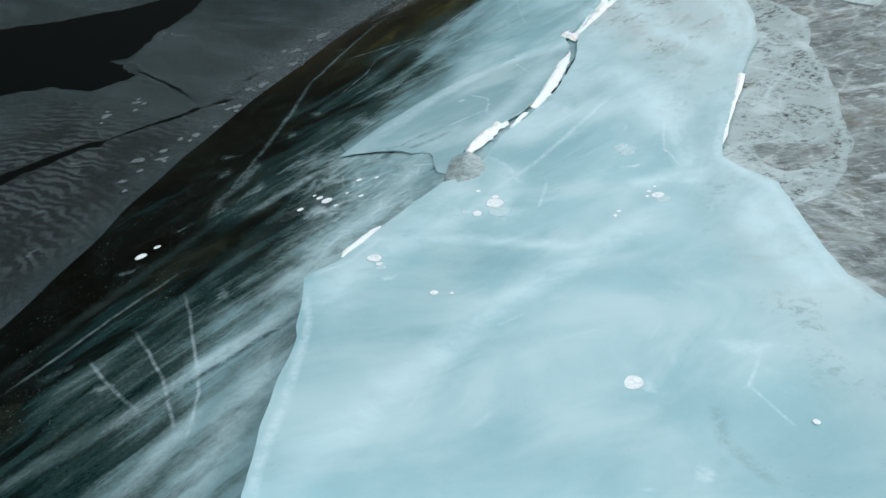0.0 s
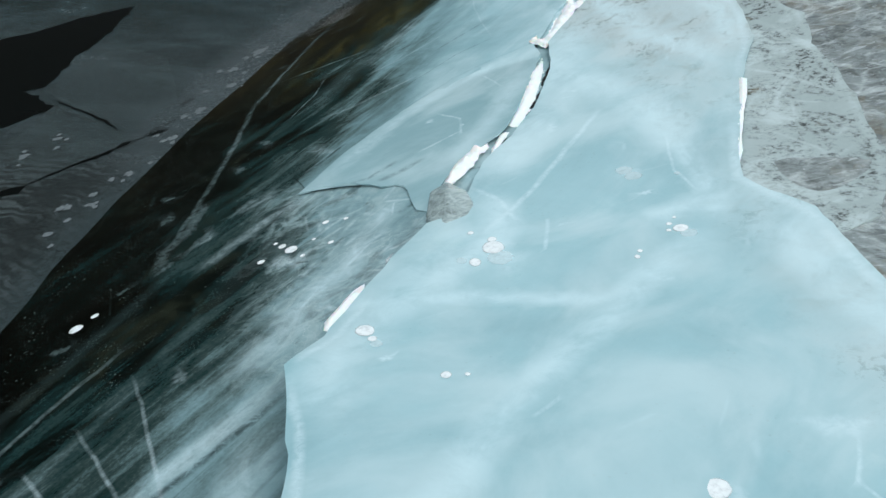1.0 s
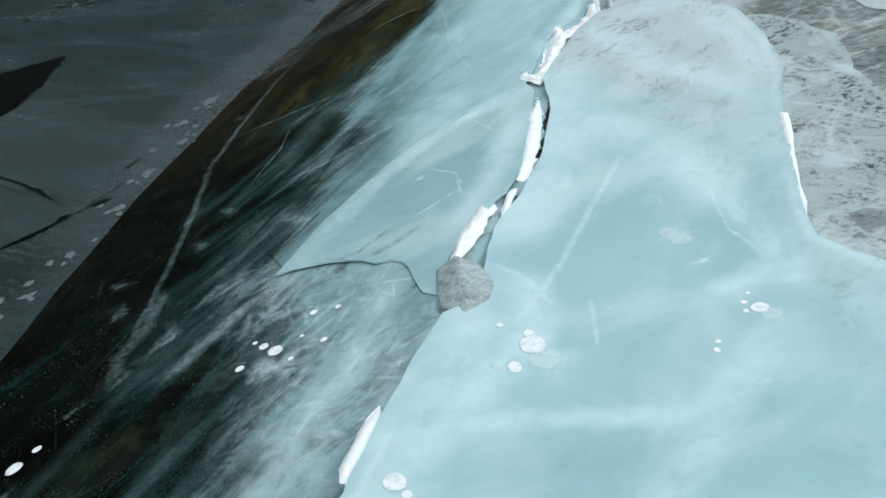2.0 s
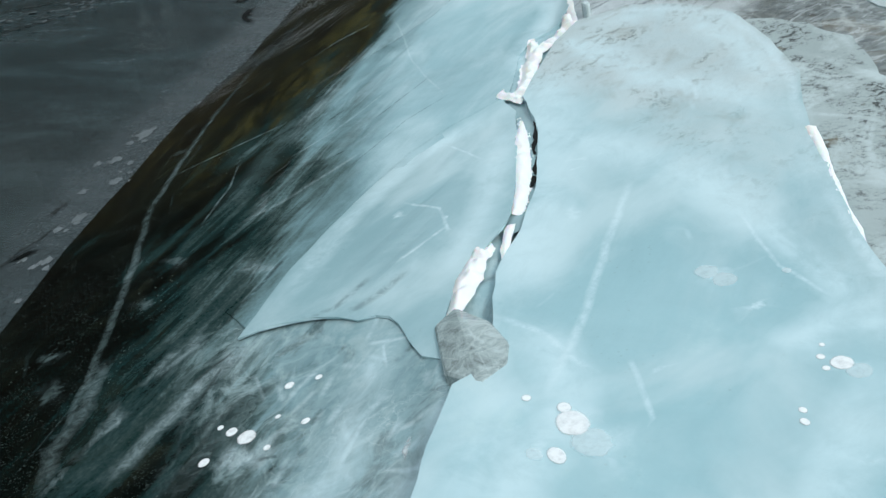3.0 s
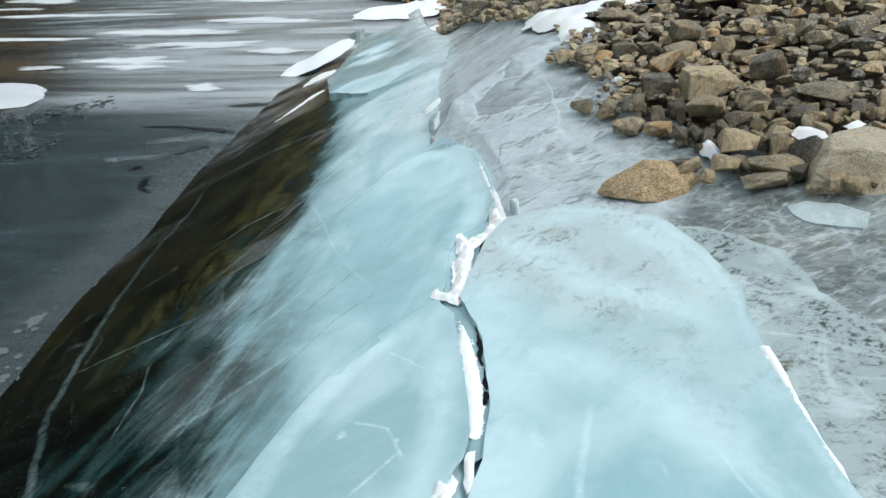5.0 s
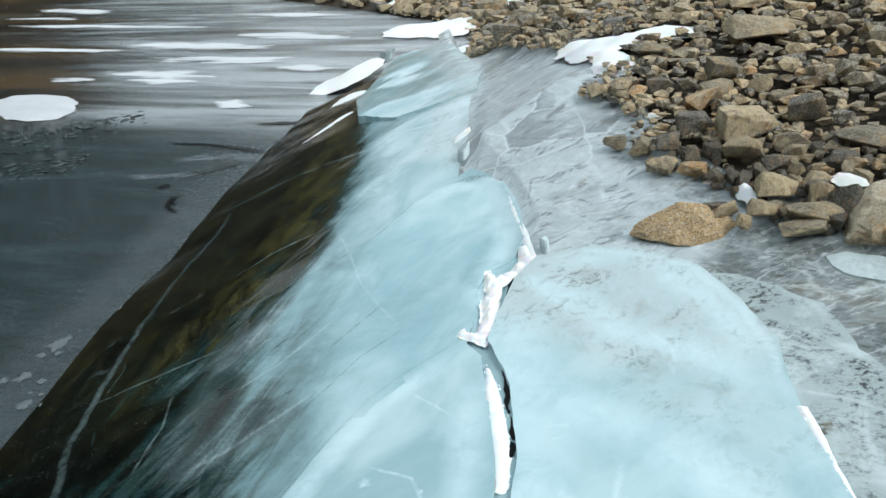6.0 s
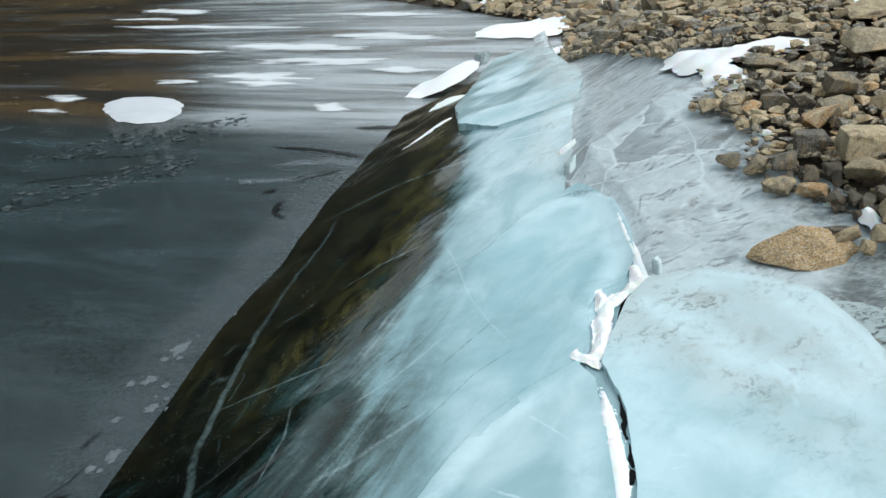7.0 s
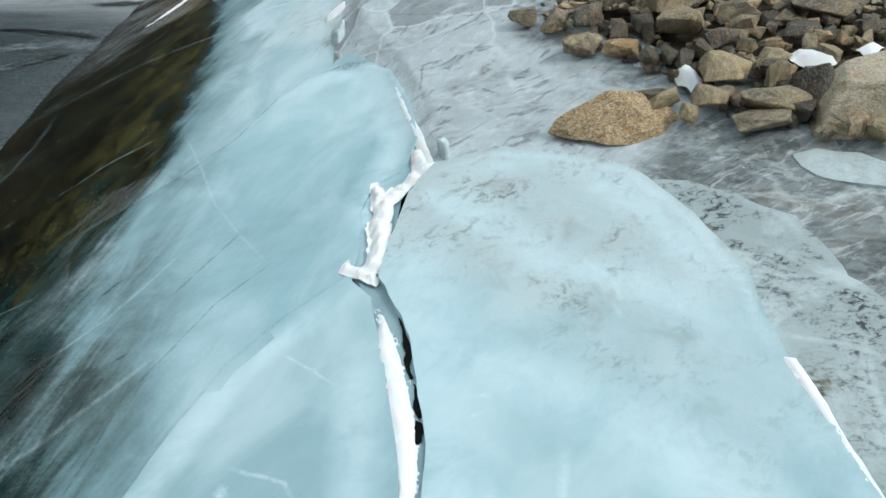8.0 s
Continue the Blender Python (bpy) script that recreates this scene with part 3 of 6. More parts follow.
def mark_values(kind, marks, xs, ys):
    """How strongly a kind of mark shows at each corner."""
    out = np.zeros(len(xs))
    for mk, shape, width, strong in marks:
        if mk != kind:
            continue
        if len(shape) == 5 and not isinstance(shape[0], tuple):
            x, y, rx, ry, turn = shape
            u = ((xs - x) * math.cos(turn) + (ys - y) * math.sin(turn)) / rx
            v = (-(xs - x) * math.sin(turn) + (ys - y) * math.cos(turn)) / ry
            a = np.arctan2(v, u)
            k = 1 + 0.28 * np.sin(2 * a + x * 40) + 0.18 * np.sin(5 * a + y * 30)
            out = np.maximum(out, strong * np.clip((0.95 * k - np.hypot(u, v)) / 0.4, 0, 1))
            continue
        d, f = away(xs, ys, shape)
        ends = np.clip(np.minimum(f, 1 - f) * 7 + 0.15, 0, 1)
        out = np.maximum(out, strong * ends * np.clip(1 - 2 * d / width, 0, 1) ** 0.8)
    return out


MARKS = ("vein", "haze", "seam", "brown_tint")


def wander(line, ragged, seed):
    return torn(list(line), 0.07, ragged, seed, False)


def sheet(name, ring, height, step, material, thick=0.0, attrs=(), ragged=0.012, seed=0.0, parent=None, edge=0.06, wave=0.004, marks=()):
    """A plate of ice or snow: its outline in plan, its top by height(x, y), its broken side thick metres deep."""
    from mathutils import geometry

    rim = torn(list(ring), edge, ragged, seed)
    pts = [Vector(p) for p in rim]
    k = len(pts)
    xs, ys = [p[0] for p in rim], [p[1] for p in rim]
    rng = random.Random(int(seed * 10) + 5)
    y = min(ys)
    while y < max(ys):
        x = min(xs)
        while x < max(xs):
            px, py = x + rng.uniform(-0.25, 0.25) * step, y + rng.uniform(-0.25, 0.25) * step
            if inside(px, py, rim):
                pts.append(Vector((px, py)))
            x += step
        y += step
    marks = [(kind, shape if not isinstance(shape[0], tuple) else wander(shape, min(0.012, width * 0.35), seed + n), width, strong) for n, (kind, shape, width, strong) in enumerate(marks)]
    pts += [Vector(p) for p in mark_points(marks) if inside(*p, rim)]
    vs, _, fs, _, _, _ = geometry.delaunay_2d_cdt(pts, [(i, (i + 1) % k) for i in range(k)], [], 1, 1e-4)
    bm = bmesh.new()
    top = []
    for v in vs:
        z = height(v.x, v.y) + wave * noise.noise((v.x * 2.2, v.y * 2.2, seed)) * 2
        top.append(bm.verts.new((v.x, v.y, z)))
    for f in fs:
        try:
            face = bm.faces.new([top[i] for i in f])
        except ValueError:
            continue
        face.smooth = True
    bm.normal_update()
    for face in bm.faces:
        if face.normal.z < 0:
            face.normal_flip()
    layers = [(bm.verts.layers.float.new(key), fn) for key, fn in attrs]
    if thick:
        rims = [e for e in bm.edges if e.is_boundary]
        low, high = {}, {}
        for e in rims:
            for v in e.verts:
                if v not in low:
                    d = thick * (1 + 0.25 * noise.noise((v.co.x * 6, v.co.y * 6, seed + 3)))
                    low[v] = bm.verts.new((v.co.x + 0.012 * noise.noise((v.co.x * 11, v.co.y * 11, 1)), v.co.y + 0.012 * noise.noise((v.co.x * 11, v.co.y * 11, 7)), v.co.z - d))
        for e in rims:
            a, b = e.verts
            for v in (a, b):
                if v not in high:
                    high[v] = bm.verts.new(v.co)
            q = bm.faces.new((high[a], high[b], low[b], low[a]))
            q.smooth = False
    bm.verts.ensure_lookup_table()
    for layer, fn in layers:
        for v in bm.verts:
            v[layer] = fn(v.co.x, v.co.y)
    if marks:
        vx, vy = np.array([v.co.x for v in bm.verts]), np.array([v.co.y for v in bm.verts])
        for kind in MARKS:
            layer = bm.verts.layers.float.new(kind)
            bm.verts.ensure_lookup_table()
            for v, value in zip(bm.verts, mark_values(kind, marks, vx, vy)):
                v[layer] = float(value)
    return part(name, bm, material, parent)


def ribbon(name, line, width, height, material, parent, lift=0.004, seed=0.0, ragged=0.012, label=""):
    """A soft band along a line, laid on a surface; it narrows towards its ends."""
    mid = torn(list(line), 0.05, ragged, seed, False)
    bm = bmesh.new()
    layer = bm.verts.layers.float.new("fade")
    rows = []
    n = len(mid)
    for i, (x, y) in enumerate(mid):
        ax, ay = mid[max(i - 1, 0)]
        bx, by = mid[min(i + 1, n - 1)]
        d = math.hypot(bx - ax, by - ay) or 1
        nx, ny = -(by - ay) / d, (bx - ax) / d
        f = i / max(n - 1, 1)
        taper = min(1, 6 * f, 6 * (1 - f))
        w = width * (0.35 + 0.65 * taper) * (0.8 + 0.5 * noise.noise((x * 7, y * 7, seed)))
        row = []
        for s in (-1, -0.45, 0, 0.45, 1):
            px, py = x + nx * s * w / 2, y + ny * s * w / 2
            v = bm.verts.new((px, py, height(px, py) + lift))
            v[layer] = min(1, 1.5 * max(0, 1 - abs(s)) ** 0.8) * (0.15 + 0.85 * taper)
            row.append(v)
        rows.append(row)
    for a, b in zip(rows, rows[1:]):
        for j in range(4):
            bm.faces.new((a[j], b[j], b[j + 1], a[j + 1]))
    bm.normal_update()
    for face in bm.faces:
        face.smooth = True
        if face.normal.z < 0:
            face.normal_flip()
    return part(name, bm, material, parent, label)


def bubble(x, y, rx, ry, height, parent, turn=0.0, lift=0.002, material=None, rough=0.07):
    """A gas bubble frozen flat under the surface: a very low lens with a soft rim."""
    bm = bmesh.new()
    layer = bm.verts.layers.float.new("fade")
    rings = []
    n = 24
    for r, z, soft in ((0.0, 0.0012, 1.0), (0.5, 0.0012, 1.0), (0.84, 0.0009, 0.92), (1.0, 0.0005, 0.0)):
        row = []
        for i in range(1 if r == 0 else n):
            a = 2 * math.pi * i / n
            k = r * (1 + rough * noise.noise((math.cos(a) * 1.3 + x * 9, math.sin(a) * 1.3 + y * 9, 2)) + rough * 0.8 * noise.noise((math.cos(a) * 4 + x * 9, math.sin(a) * 4 + y * 9, 5)))
            px = x + rx * k * math.cos(a) * math.cos(turn) - ry * k * math.sin(a) * math.sin(turn)
            py = y + rx * k * math.cos(a) * math.sin(turn) + ry * k * math.sin(a) * math.cos(turn)
            v = bm.verts.new((px, py, height(px, py) + lift + z))
            v[layer] = soft
            row.append(v)
        rings.append(row)
    for i in range(n):
        bm.faces.new((rings[0][0], rings[1][i], rings[1][(i + 1) % n]))
    for a, b in zip(rings[1:], rings[2:]):
        for i in range(n):
            bm.faces.new((a[i], b[i], b[(i + 1) % n], a[(i + 1) % n]))
    for face in bm.faces:
        face.smooth = True
    return part("frozen_bubble", bm, material or BUBBLE, parent)


def smoothstep(v, a, b):
    f = min(max((v - a) / (b - a), 0), 1)
    return f * f * (3 - 2 * f)


# ---- lake, beach and mountains ----
def build_lake():
    """The level lake ice: finely cut near the ridge, and reaching the horizon."""
    bm = bmesh.new()
    xs = [-1500, -200, -40, -12] + [-7 + 0.14 * i for i in range(80)] + [6, 12, 40, 200, 1500]
    ys = [-1500, -200, -40, -8, -3] + [0.14 * i for i in range(110)] + [18, 24, 34, 50, 90, 200, 1500]
    edge, swirl, far, near = (bm.verts.layers.float.new(k) for k in ("edge", "swirl", "far", "near"))
    pale = bm.verts.layers.float.new("pale")
    grid = []
    for y in ys:
        row = []
        for x in xs:
            v = bm.verts.new((x, y, 0))
            d = water_x(y) - x
            v[edge] = (1 - smoothstep(d, 0.24, 0.50)) * smoothstep(y, 4.3, 5.8) * (1 - smoothstep(y, 9, 11)) if d > -0.5 else 0
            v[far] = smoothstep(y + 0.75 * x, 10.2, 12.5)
            # lighter by bearing from the eye: sky reflection painted in
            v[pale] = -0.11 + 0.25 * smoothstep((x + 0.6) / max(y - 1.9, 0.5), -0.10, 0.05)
            # how much of the painted sky sheen the close ice gets
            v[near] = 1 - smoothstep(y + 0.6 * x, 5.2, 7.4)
            v[swirl] = smoothstep(d, 0.0, 0.3) * (1 - smoothstep(y + 0.55 * (x + 2), 4.6, 5.6)) * smoothstep(x, -3.1, -2.6) if -7 < x < 0 else 0
            row.append(v)
        grid.append(row)
    for a, b in zip(grid, grid[1:]):
        for i in range(len(xs) - 1):
            bm.faces.new((a[i], a[i + 1], b[i + 1], b[i]))
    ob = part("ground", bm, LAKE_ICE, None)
    return tagged(ob, "dark grey clear lake ice with frosty streaks", "lake ice", kind="structure")


def build_beach():
    bm = bmesh.new()
    grid = []
    ts = [-0.9 + 0.12 * i for i in range(36)] + [3.6, 4.5, 6, 9, 14, 22]
    ys = [-12, -6, -3] + [-1.5 + 0.2 * i for i in range(130)] + [26, 30, 40, 60]
    for y in ys:
        row = []
        for t in ts:
            x = shore_x(y) + t
            z = beach_z(x, y) - 0.035 - 0.05 * smoothstep(-t, 0.0, 0.3) - 0.35 * smoothstep(-t, 0.25, 0.8)
            z = min(z, beach_z(shore_x(y), y) + 0.3 * max(t, 0) - 0.035)
            z = min(z, 3.2 + 0.02 * t)
            row.append(bm.verts.new((x, y, z + 0.015 * noise.noise((x * 3, y * 3, 0)))))
        grid.append(row)
    for a, b in zip(grid, grid[1:]):
        for i in range(len(ts) - 1):
            f = bm.faces.new((a[i], a[i + 1], b[i + 1], b[i]))
            f.smooth = True
    ob = part("beach", bm, GRAVEL, None)
    return tagged(ob, "dark gravel beach under the shore rocks", "beach", kind="structure")


def build_mountains():
    """A dark wooded mountain side across the lake, mirrored in the ice."""
    bm = bmesh.new()
    grid = []
    for i in range(145):
        az = -180 + 2.5 * i
        up = float(np.interp(az, (-180, -120, -60, -11, -7, -3, 0, 4, 8, 17, 22, 26, 31, 45, 75, 110, 150, 180), (9, 9, 4, 5, 12, 20, 23, 25, 26, 33, 35, 36, 38, 50, 48, 30, 14, 9)))
        up += 1.5 * noise.noise((az * 0.09, 0, 0)) + 0.6 * noise.noise((az * 0.4, 3, 0))
        row = []
        for j in range(9):
            f = j / 8
            r = 260 + 140 * f
            z = math.tan(radians(up)) * 400 * f ** 1.15 + (10 * noise.noise((az * 0.2, f * 5, 1)) if 0 < j < 8 else 0) - (2 if j == 0 else 0)
            row.append(bm.verts.new((-r * math.sin(radians(az)), r * math.cos(radians(az)), z)))
        grid.append(row)
    for a, b in zip(grid, grid[1:]):
        for j in range(8):
            bm.faces.new((a[j], a[j + 1], b[j + 1], b[j]))
    ob = part("backdrop", bm, MOUNTAIN, None)
    return tagged(smooth(ob), "dark brown wooded mountain side across the lake", "mountain", kind="structure")


build_lake()
build_beach()
build_mountains()


# ---- ice slabs ----
# veins, hazes and seams that run through the ice: kind, line or spot, width, strength
RIGHT_MARKS = [
    ("haze", [(0.12, 3.45), (0.32, 3.8), (0.55, 4.2), (0.70, 4.6), (0.85, 5.0)], 0.34, 0.75),
    ("haze", [(-0.40, 2.3), (-0.2, 2.75), (0.02, 3.15)], 0.26, 0.60),
    ("haze", [(1.30, 3.75), (1.15, 3.4), (1.05, 3.0), (1.08, 2.5), (1.1, 2.0)], 0.34, 0.60),
    ("haze", [(1.05, 5.15), (1.35, 4.95), (1.48, 4.55), (1.42, 4.1)], 0.16, 0.55),
    ("haze", [(-0.43, 1.2), (-0.34, 1.4), (-0.2, 1.67), (-0.09, 1.85), (0.08, 2.09), (0.28, 2.3), (0.51, 2.56), (0.79, 2.76)], 0.16, 0.75),
    ("haze", [(0.79, 2.76), (0.87, 2.99), (0.88, 3.2), (0.87, 3.46), (0.84, 3.81)], 0.16, 0.75),
    ("haze", [(-0.49, 2.6), (-0.08, 2.59), (0.3, 2.47), (0.45, 2.44)], 0.11, 0.75),
]
RIGHT_MARKS += [
    ("haze", [(1.0, 5.15), (1.06, 4.82), (1.08, 4.5), (1.18, 4.24), (1.28, 3.95)], 0.2, 0.75),
    ("haze", [(0.99, 5.16), (1.01, 4.86), (1.06, 4.62)], 0.1, 0.75),
    ("haze", [(0.63, 4.49), (0.74, 4.19), (0.84, 3.9), (0.89, 3.63), (0.86, 3.3)], 0.26, 0.75),
    ("haze", [(0.1, 3.4), (0.16, 3.2), (0.12, 2.98), (-0.1, 2.75), (-0.3, 2.5), (-0.45, 2.25), (-0.44, 1.9)], 0.2, 0.75),
    ("haze", [(0.95, 2.8), (0.98, 2.4), (1.02, 2.0)], 0.22, 0.75),
    ("haze", [(1.4, 4.75), (1.42, 4.4), (1.33, 4.05)], 0.16, 0.75),
    ("haze", [(0.35, 4.0), (0.52, 4.4), (0.62, 4.75)], 0.1, 0.75),
    ("haze", [(0.6, 2.9), (0.95, 2.98)], 0.16, 0.75),
    ("vein", [(0.06, 2.99), (0.19, 3.17), (0.31, 3.33), (0.48, 3.59), (0.7, 3.88)], 0.036, 0.58),
]
RIGHT_MARKS += [
    ("vein", [(0.08, 3.42), (0.17, 3.25), (0.2, 3.05)], 0.03, 0.58),
    ("vein", [(0.3, 3.05), (0.24, 2.8)], 0.02, 0.58),
    ("vein", [(0.86, 3.5), (0.8, 3.2), (0.82, 3.02)], 0.016, 0.58),
    ("vein", [(1.15, 4.45), (1.16, 4.3), (1.12, 4.2)], 0.02, 0.58),
    ("vein", [(0.57, 4.11), (0.62, 4.1)], 0.016, 0.58),
    ("vein", [(0.59, 4.19), (0.66, 4.14)], 0.016, 0.58),
    ("vein", [(0.69, 4.13), (0.73, 4.14)], 0.012, 0.58),
    ("vein", [(-0.54, 2.2), (-0.49, 1.9), (-0.485, 1.5), (-0.48, 1.1)], 0.035, 0.58),
    ("vein", [(-0.53, 2.27), (-0.42, 2.42), (-0.34, 2.62)], 0.03, 0.58),
    ("vein", [(0.72, 1.45), (0.66, 1.62), (0.73, 1.75)], 0.014, 0.58),
]
RIGHT_MARKS += [
    ("vein", [(1.05, 5.20), (1.26, 5.12), (1.39, 4.91), (1.49, 4.64), (1.47, 4.34), (1.41, 4.08), (1.32, 3.92), (1.25, 3.77)], 0.05, 0.55),
    ("vein", [(1.12, 3.48), (1.0, 3.15), (0.97, 3.04), (1.01, 2.92), (1.08, 2.75), (1.07, 2.4), (1.08, 2.12), (1.15, 1.9)], 0.05, 0.5),
    ("seam", [(0.56, 1.55), (0.54, 1.4), (0.6, 1.25)], 0.05, 0.22),
    ("vein", (-0.29, 2.27, 0.02, 0.022, 0), 0, 0.70),
    ("vein", (0.105, 2.84, 0.085, 0.11, 0), 0, 0.45),
    ("vein", (-0.01, 2.84, 0.022, 0.02, 0), 0, 0.65),
    ("vein", (0.7, 2.77, 0.036, 0.02, 0), 0, 0.34),
    ("vein", (0.66, 3.26, 0.038, 0.03, 0), 0, 0.38),
    ("vein", (0.66, 3.08, 0.018, 0.022, 0), 0, 0.75),
]
RIGHT_MARKS += [
    ("vein", (0.41, 1.62, 0.03, 0.025, -0.6), 0, 0.34),
    ("vein", (0.46, 1.28, 0.03, 0.03, 0), 0, 0.65),
    ("vein", (0.71, 1.79, 0.07, 0.05, 0.4), 0, 0.45),
    ("vein", (0.55, 2.52, 0.03, 0.02, 0), 0, 0.34),
    ("vein", (0.34, 2.98, 0.018, 0.013, 0), 0, 0.38),
    ("vein", (0.47, 3.82, 0.03, 0.05, 0), 0, 0.41),
]
FLANK_MARKS = [
    ("haze", [(-0.33, 2.75), (-0.24, 2.92), (-0.17, 3.06), (-0.10, 3.18)], 0.26, 0.95),
    ("haze", [(-0.56, 2.30), (-0.48, 2.44), (-0.40, 2.60)], 0.14, 0.6),
    # dark cap at the curved plate's far edge: shade painted as a wide seam
    ("seam", [(1.05, 6.41), (1.16, 6.37), (1.25, 6.27), (1.30, 6.20)], 0.07, 0.75),
    ("seam", [(1.31, 8.93), (1.43, 8.24), (1.70, 8.0), (1.86, 7.84)], 0.10, 0.25),
    ("vein", [(1.47, 6.88), (1.70, 7.46), (1.91, 7.82), (2.13, 8.5), (2.44, 9.55)], 0.05, 0.8),
    ("vein", [(1.70, 7.46), (1.52, 7.62), (1.30, 7.85)], 0.03, 0.5),
    ("haze", [(0.72, 5.0), (0.85, 5.3), (1.1, 5.55), (1.22, 5.85), (1.25, 6.2), (1.1, 6.33), (0.8, 6.2)], 0.20, 0.75),
    ("haze", [(1.35, 6.9), (1.6, 7.4), (1.85, 8.0)], 0.35, 0.75),
    ("haze", [(0.75, 6.6), (1.0, 7.3), (1.4, 8.2)], 0.35, 0.55),
]
FLANK_MARKS += [
    ("vein", [(1.18, 5.50), (1.26, 5.73), (1.31, 6.04), (1.24, 6.33)], 0.05, 0.80),
    ("seam", [(0.62, 4.95), (0.36, 4.88), (0.14, 4.78), (-0.07, 4.61), (-0.26, 4.41), (-0.45, 4.2), (-0.64, 3.9)], 0.02, 0.15),
    ("vein", [(-1.24, 3.5), (-1.21, 3.72), (-1.12, 4.23), (-1.06, 4.61), (-0.98, 5.31), (-0.75, 6.0), (-0.46, 6.73), (-0.08, 7.52), (0.09, 8.0)], 0.045, 0.55),
    ("vein", [(0.02, 7.98), (0.28, 8.02), (0.52, 8.01), (1.04, 7.8)], 0.06, 0.58),
    ("vein", [(-0.58, 4.77), (-0.3, 4.86), (-0.03, 4.98)], 0.03, 0.30),
    ("haze", [(-1.52, 1.8), (-1.32, 1.93), (-1.14, 2.06), (-0.95, 2.23), (-0.6, 2.53)], 0.12, 1.0),
    ("vein", [(-1.17, 2.81), (-1.04, 2.44), (-0.97, 2.24), (-0.92, 2.07), (-0.9, 1.82)], 0.018, 0.58),
]
FLANK_MARKS += [
    ("vein", [(-1.31, 2.59), (-1.09, 2.22), (-1.02, 2.05), (-0.95, 1.89)], 0.018, 0.58),
    ("vein", [(-1.45, 2.45), (-1.22, 2.15), (-1.12, 2.05)], 0.02, 0.58),
    ("vein", [(-1.75, 2.35), (-1.45, 2.75), (-1.25, 3.0)], 0.03, 0.58),
    ("vein", [(0.46, 6.45), (0.44, 6.15), (0.41, 5.9), (0.39, 5.7), (0.4, 5.45), (0.42, 5.2)], 0.014, 0.20),
    ("vein", [(-0.35, 5.2), (-0.1, 5.3), (0.2, 5.5)], 0.018, 0.26),
    ("vein", [(0.35, 6.55), (0.1, 6.5), (-0.15, 6.4)], 0.025, 0.58),
    ("vein", [(-0.75, 4.9), (-0.62, 5.15), (-0.55, 5.4)], 0.015, 0.58),
    ("haze", [(-1.9, 2.35), (-1.55, 2.9), (-1.15, 3.5), (-0.85, 3.9), (-0.6, 4.3)], 0.1, 0.3),
    ("haze", [(-1.6, 2.1), (-1.25, 2.55), (-0.95, 3.1), (-0.75, 3.55)], 0.16, 0.25),
]
FLANK_MARKS += [
    ("vein", [(-0.62, 3.86), (-0.76, 3.74), (-0.87, 3.62), (-0.96, 3.53), (-1.04, 3.46)], 0.085, 0.60),
    ("seam", [(-0.64, 3.86), (-0.74, 3.79), (-0.83, 3.73)], 0.022, 0.9),
    ("seam", [(-0.56, 3.58), (-0.68, 3.55), (-0.84, 3.47)], 0.10, 0.75),
    ("seam", [(-0.62, 3.93), (-0.48, 4.01), (-0.36, 4.15)], 0.022, 0.7),
    ("seam", [(-0.70, 4.0), (-0.58, 4.15), (-0.44, 4.32)], 0.030, 0.8),
    ("seam", [(-0.60, 4.22), (-0.50, 4.42), (-0.42, 4.52)], 0.018, 0.8),
    ("vein", [(-0.92, 3.86), (-0.86, 3.90), (-0.77, 3.96)], 0.035, 0.75),
    ("vein", [(-1.10, 3.67), (-1.05, 3.70), (-1.01, 3.72)], 0.04, 0.8),
    ("vein", [(-1.11, 4.09), (-1.15, 3.84), (-1.23, 3.69), (-1.24, 3.55)], 0.075, 0.50),
    ("vein", (-1.33, 4.29, 0.05, 0.03, 0.0), 0, 0.6),
]
FLANK_MARKS += [
    ("vein", (-1.28, 4.03, 0.06, 0.04, 0.6), 0, 0.5),
    ("vein", (-0.69, 3.33, 0.07, 0.05, 0.3), 0, 0.75),
    ("seam", [(-0.64, 3.20), (-0.57, 3.24)], 0.016, 0.9), ("seam", [(-0.64, 3.29), (-0.57, 3.26)], 0.018, 0.7),
    ("seam", [(-0.17, 5.0), (-0.29, 4.88)], 0.022, 0.8), ("seam", [(-0.09, 5.06), (-0.14, 5.05)], 0.018, 0.8),
    ("seam", [(0.41, 5.46), (0.10, 5.26)], 0.012, 0.45),
    ("vein", [(-0.31, 5.63), (-0.73, 5.61), (-0.88, 5.59)], 0.018, 0.5),
    ("haze", [(-0.8, 2.6), (-0.55, 2.95), (-0.35, 3.3)], 0.22, 0.75),
    ("haze", [(-0.5, 3.05), (-0.33, 3.35), (-0.24, 3.58)], 0.18, 0.75),
    ("haze", [(-0.95, 1.3), (-0.8, 1.8), (-0.66, 2.3)], 0.2, 0.75),
    ("haze", [(-1.2, 1.2), (-1.05, 1.6), (-0.9, 2.0)], 0.12, 0.75),
]
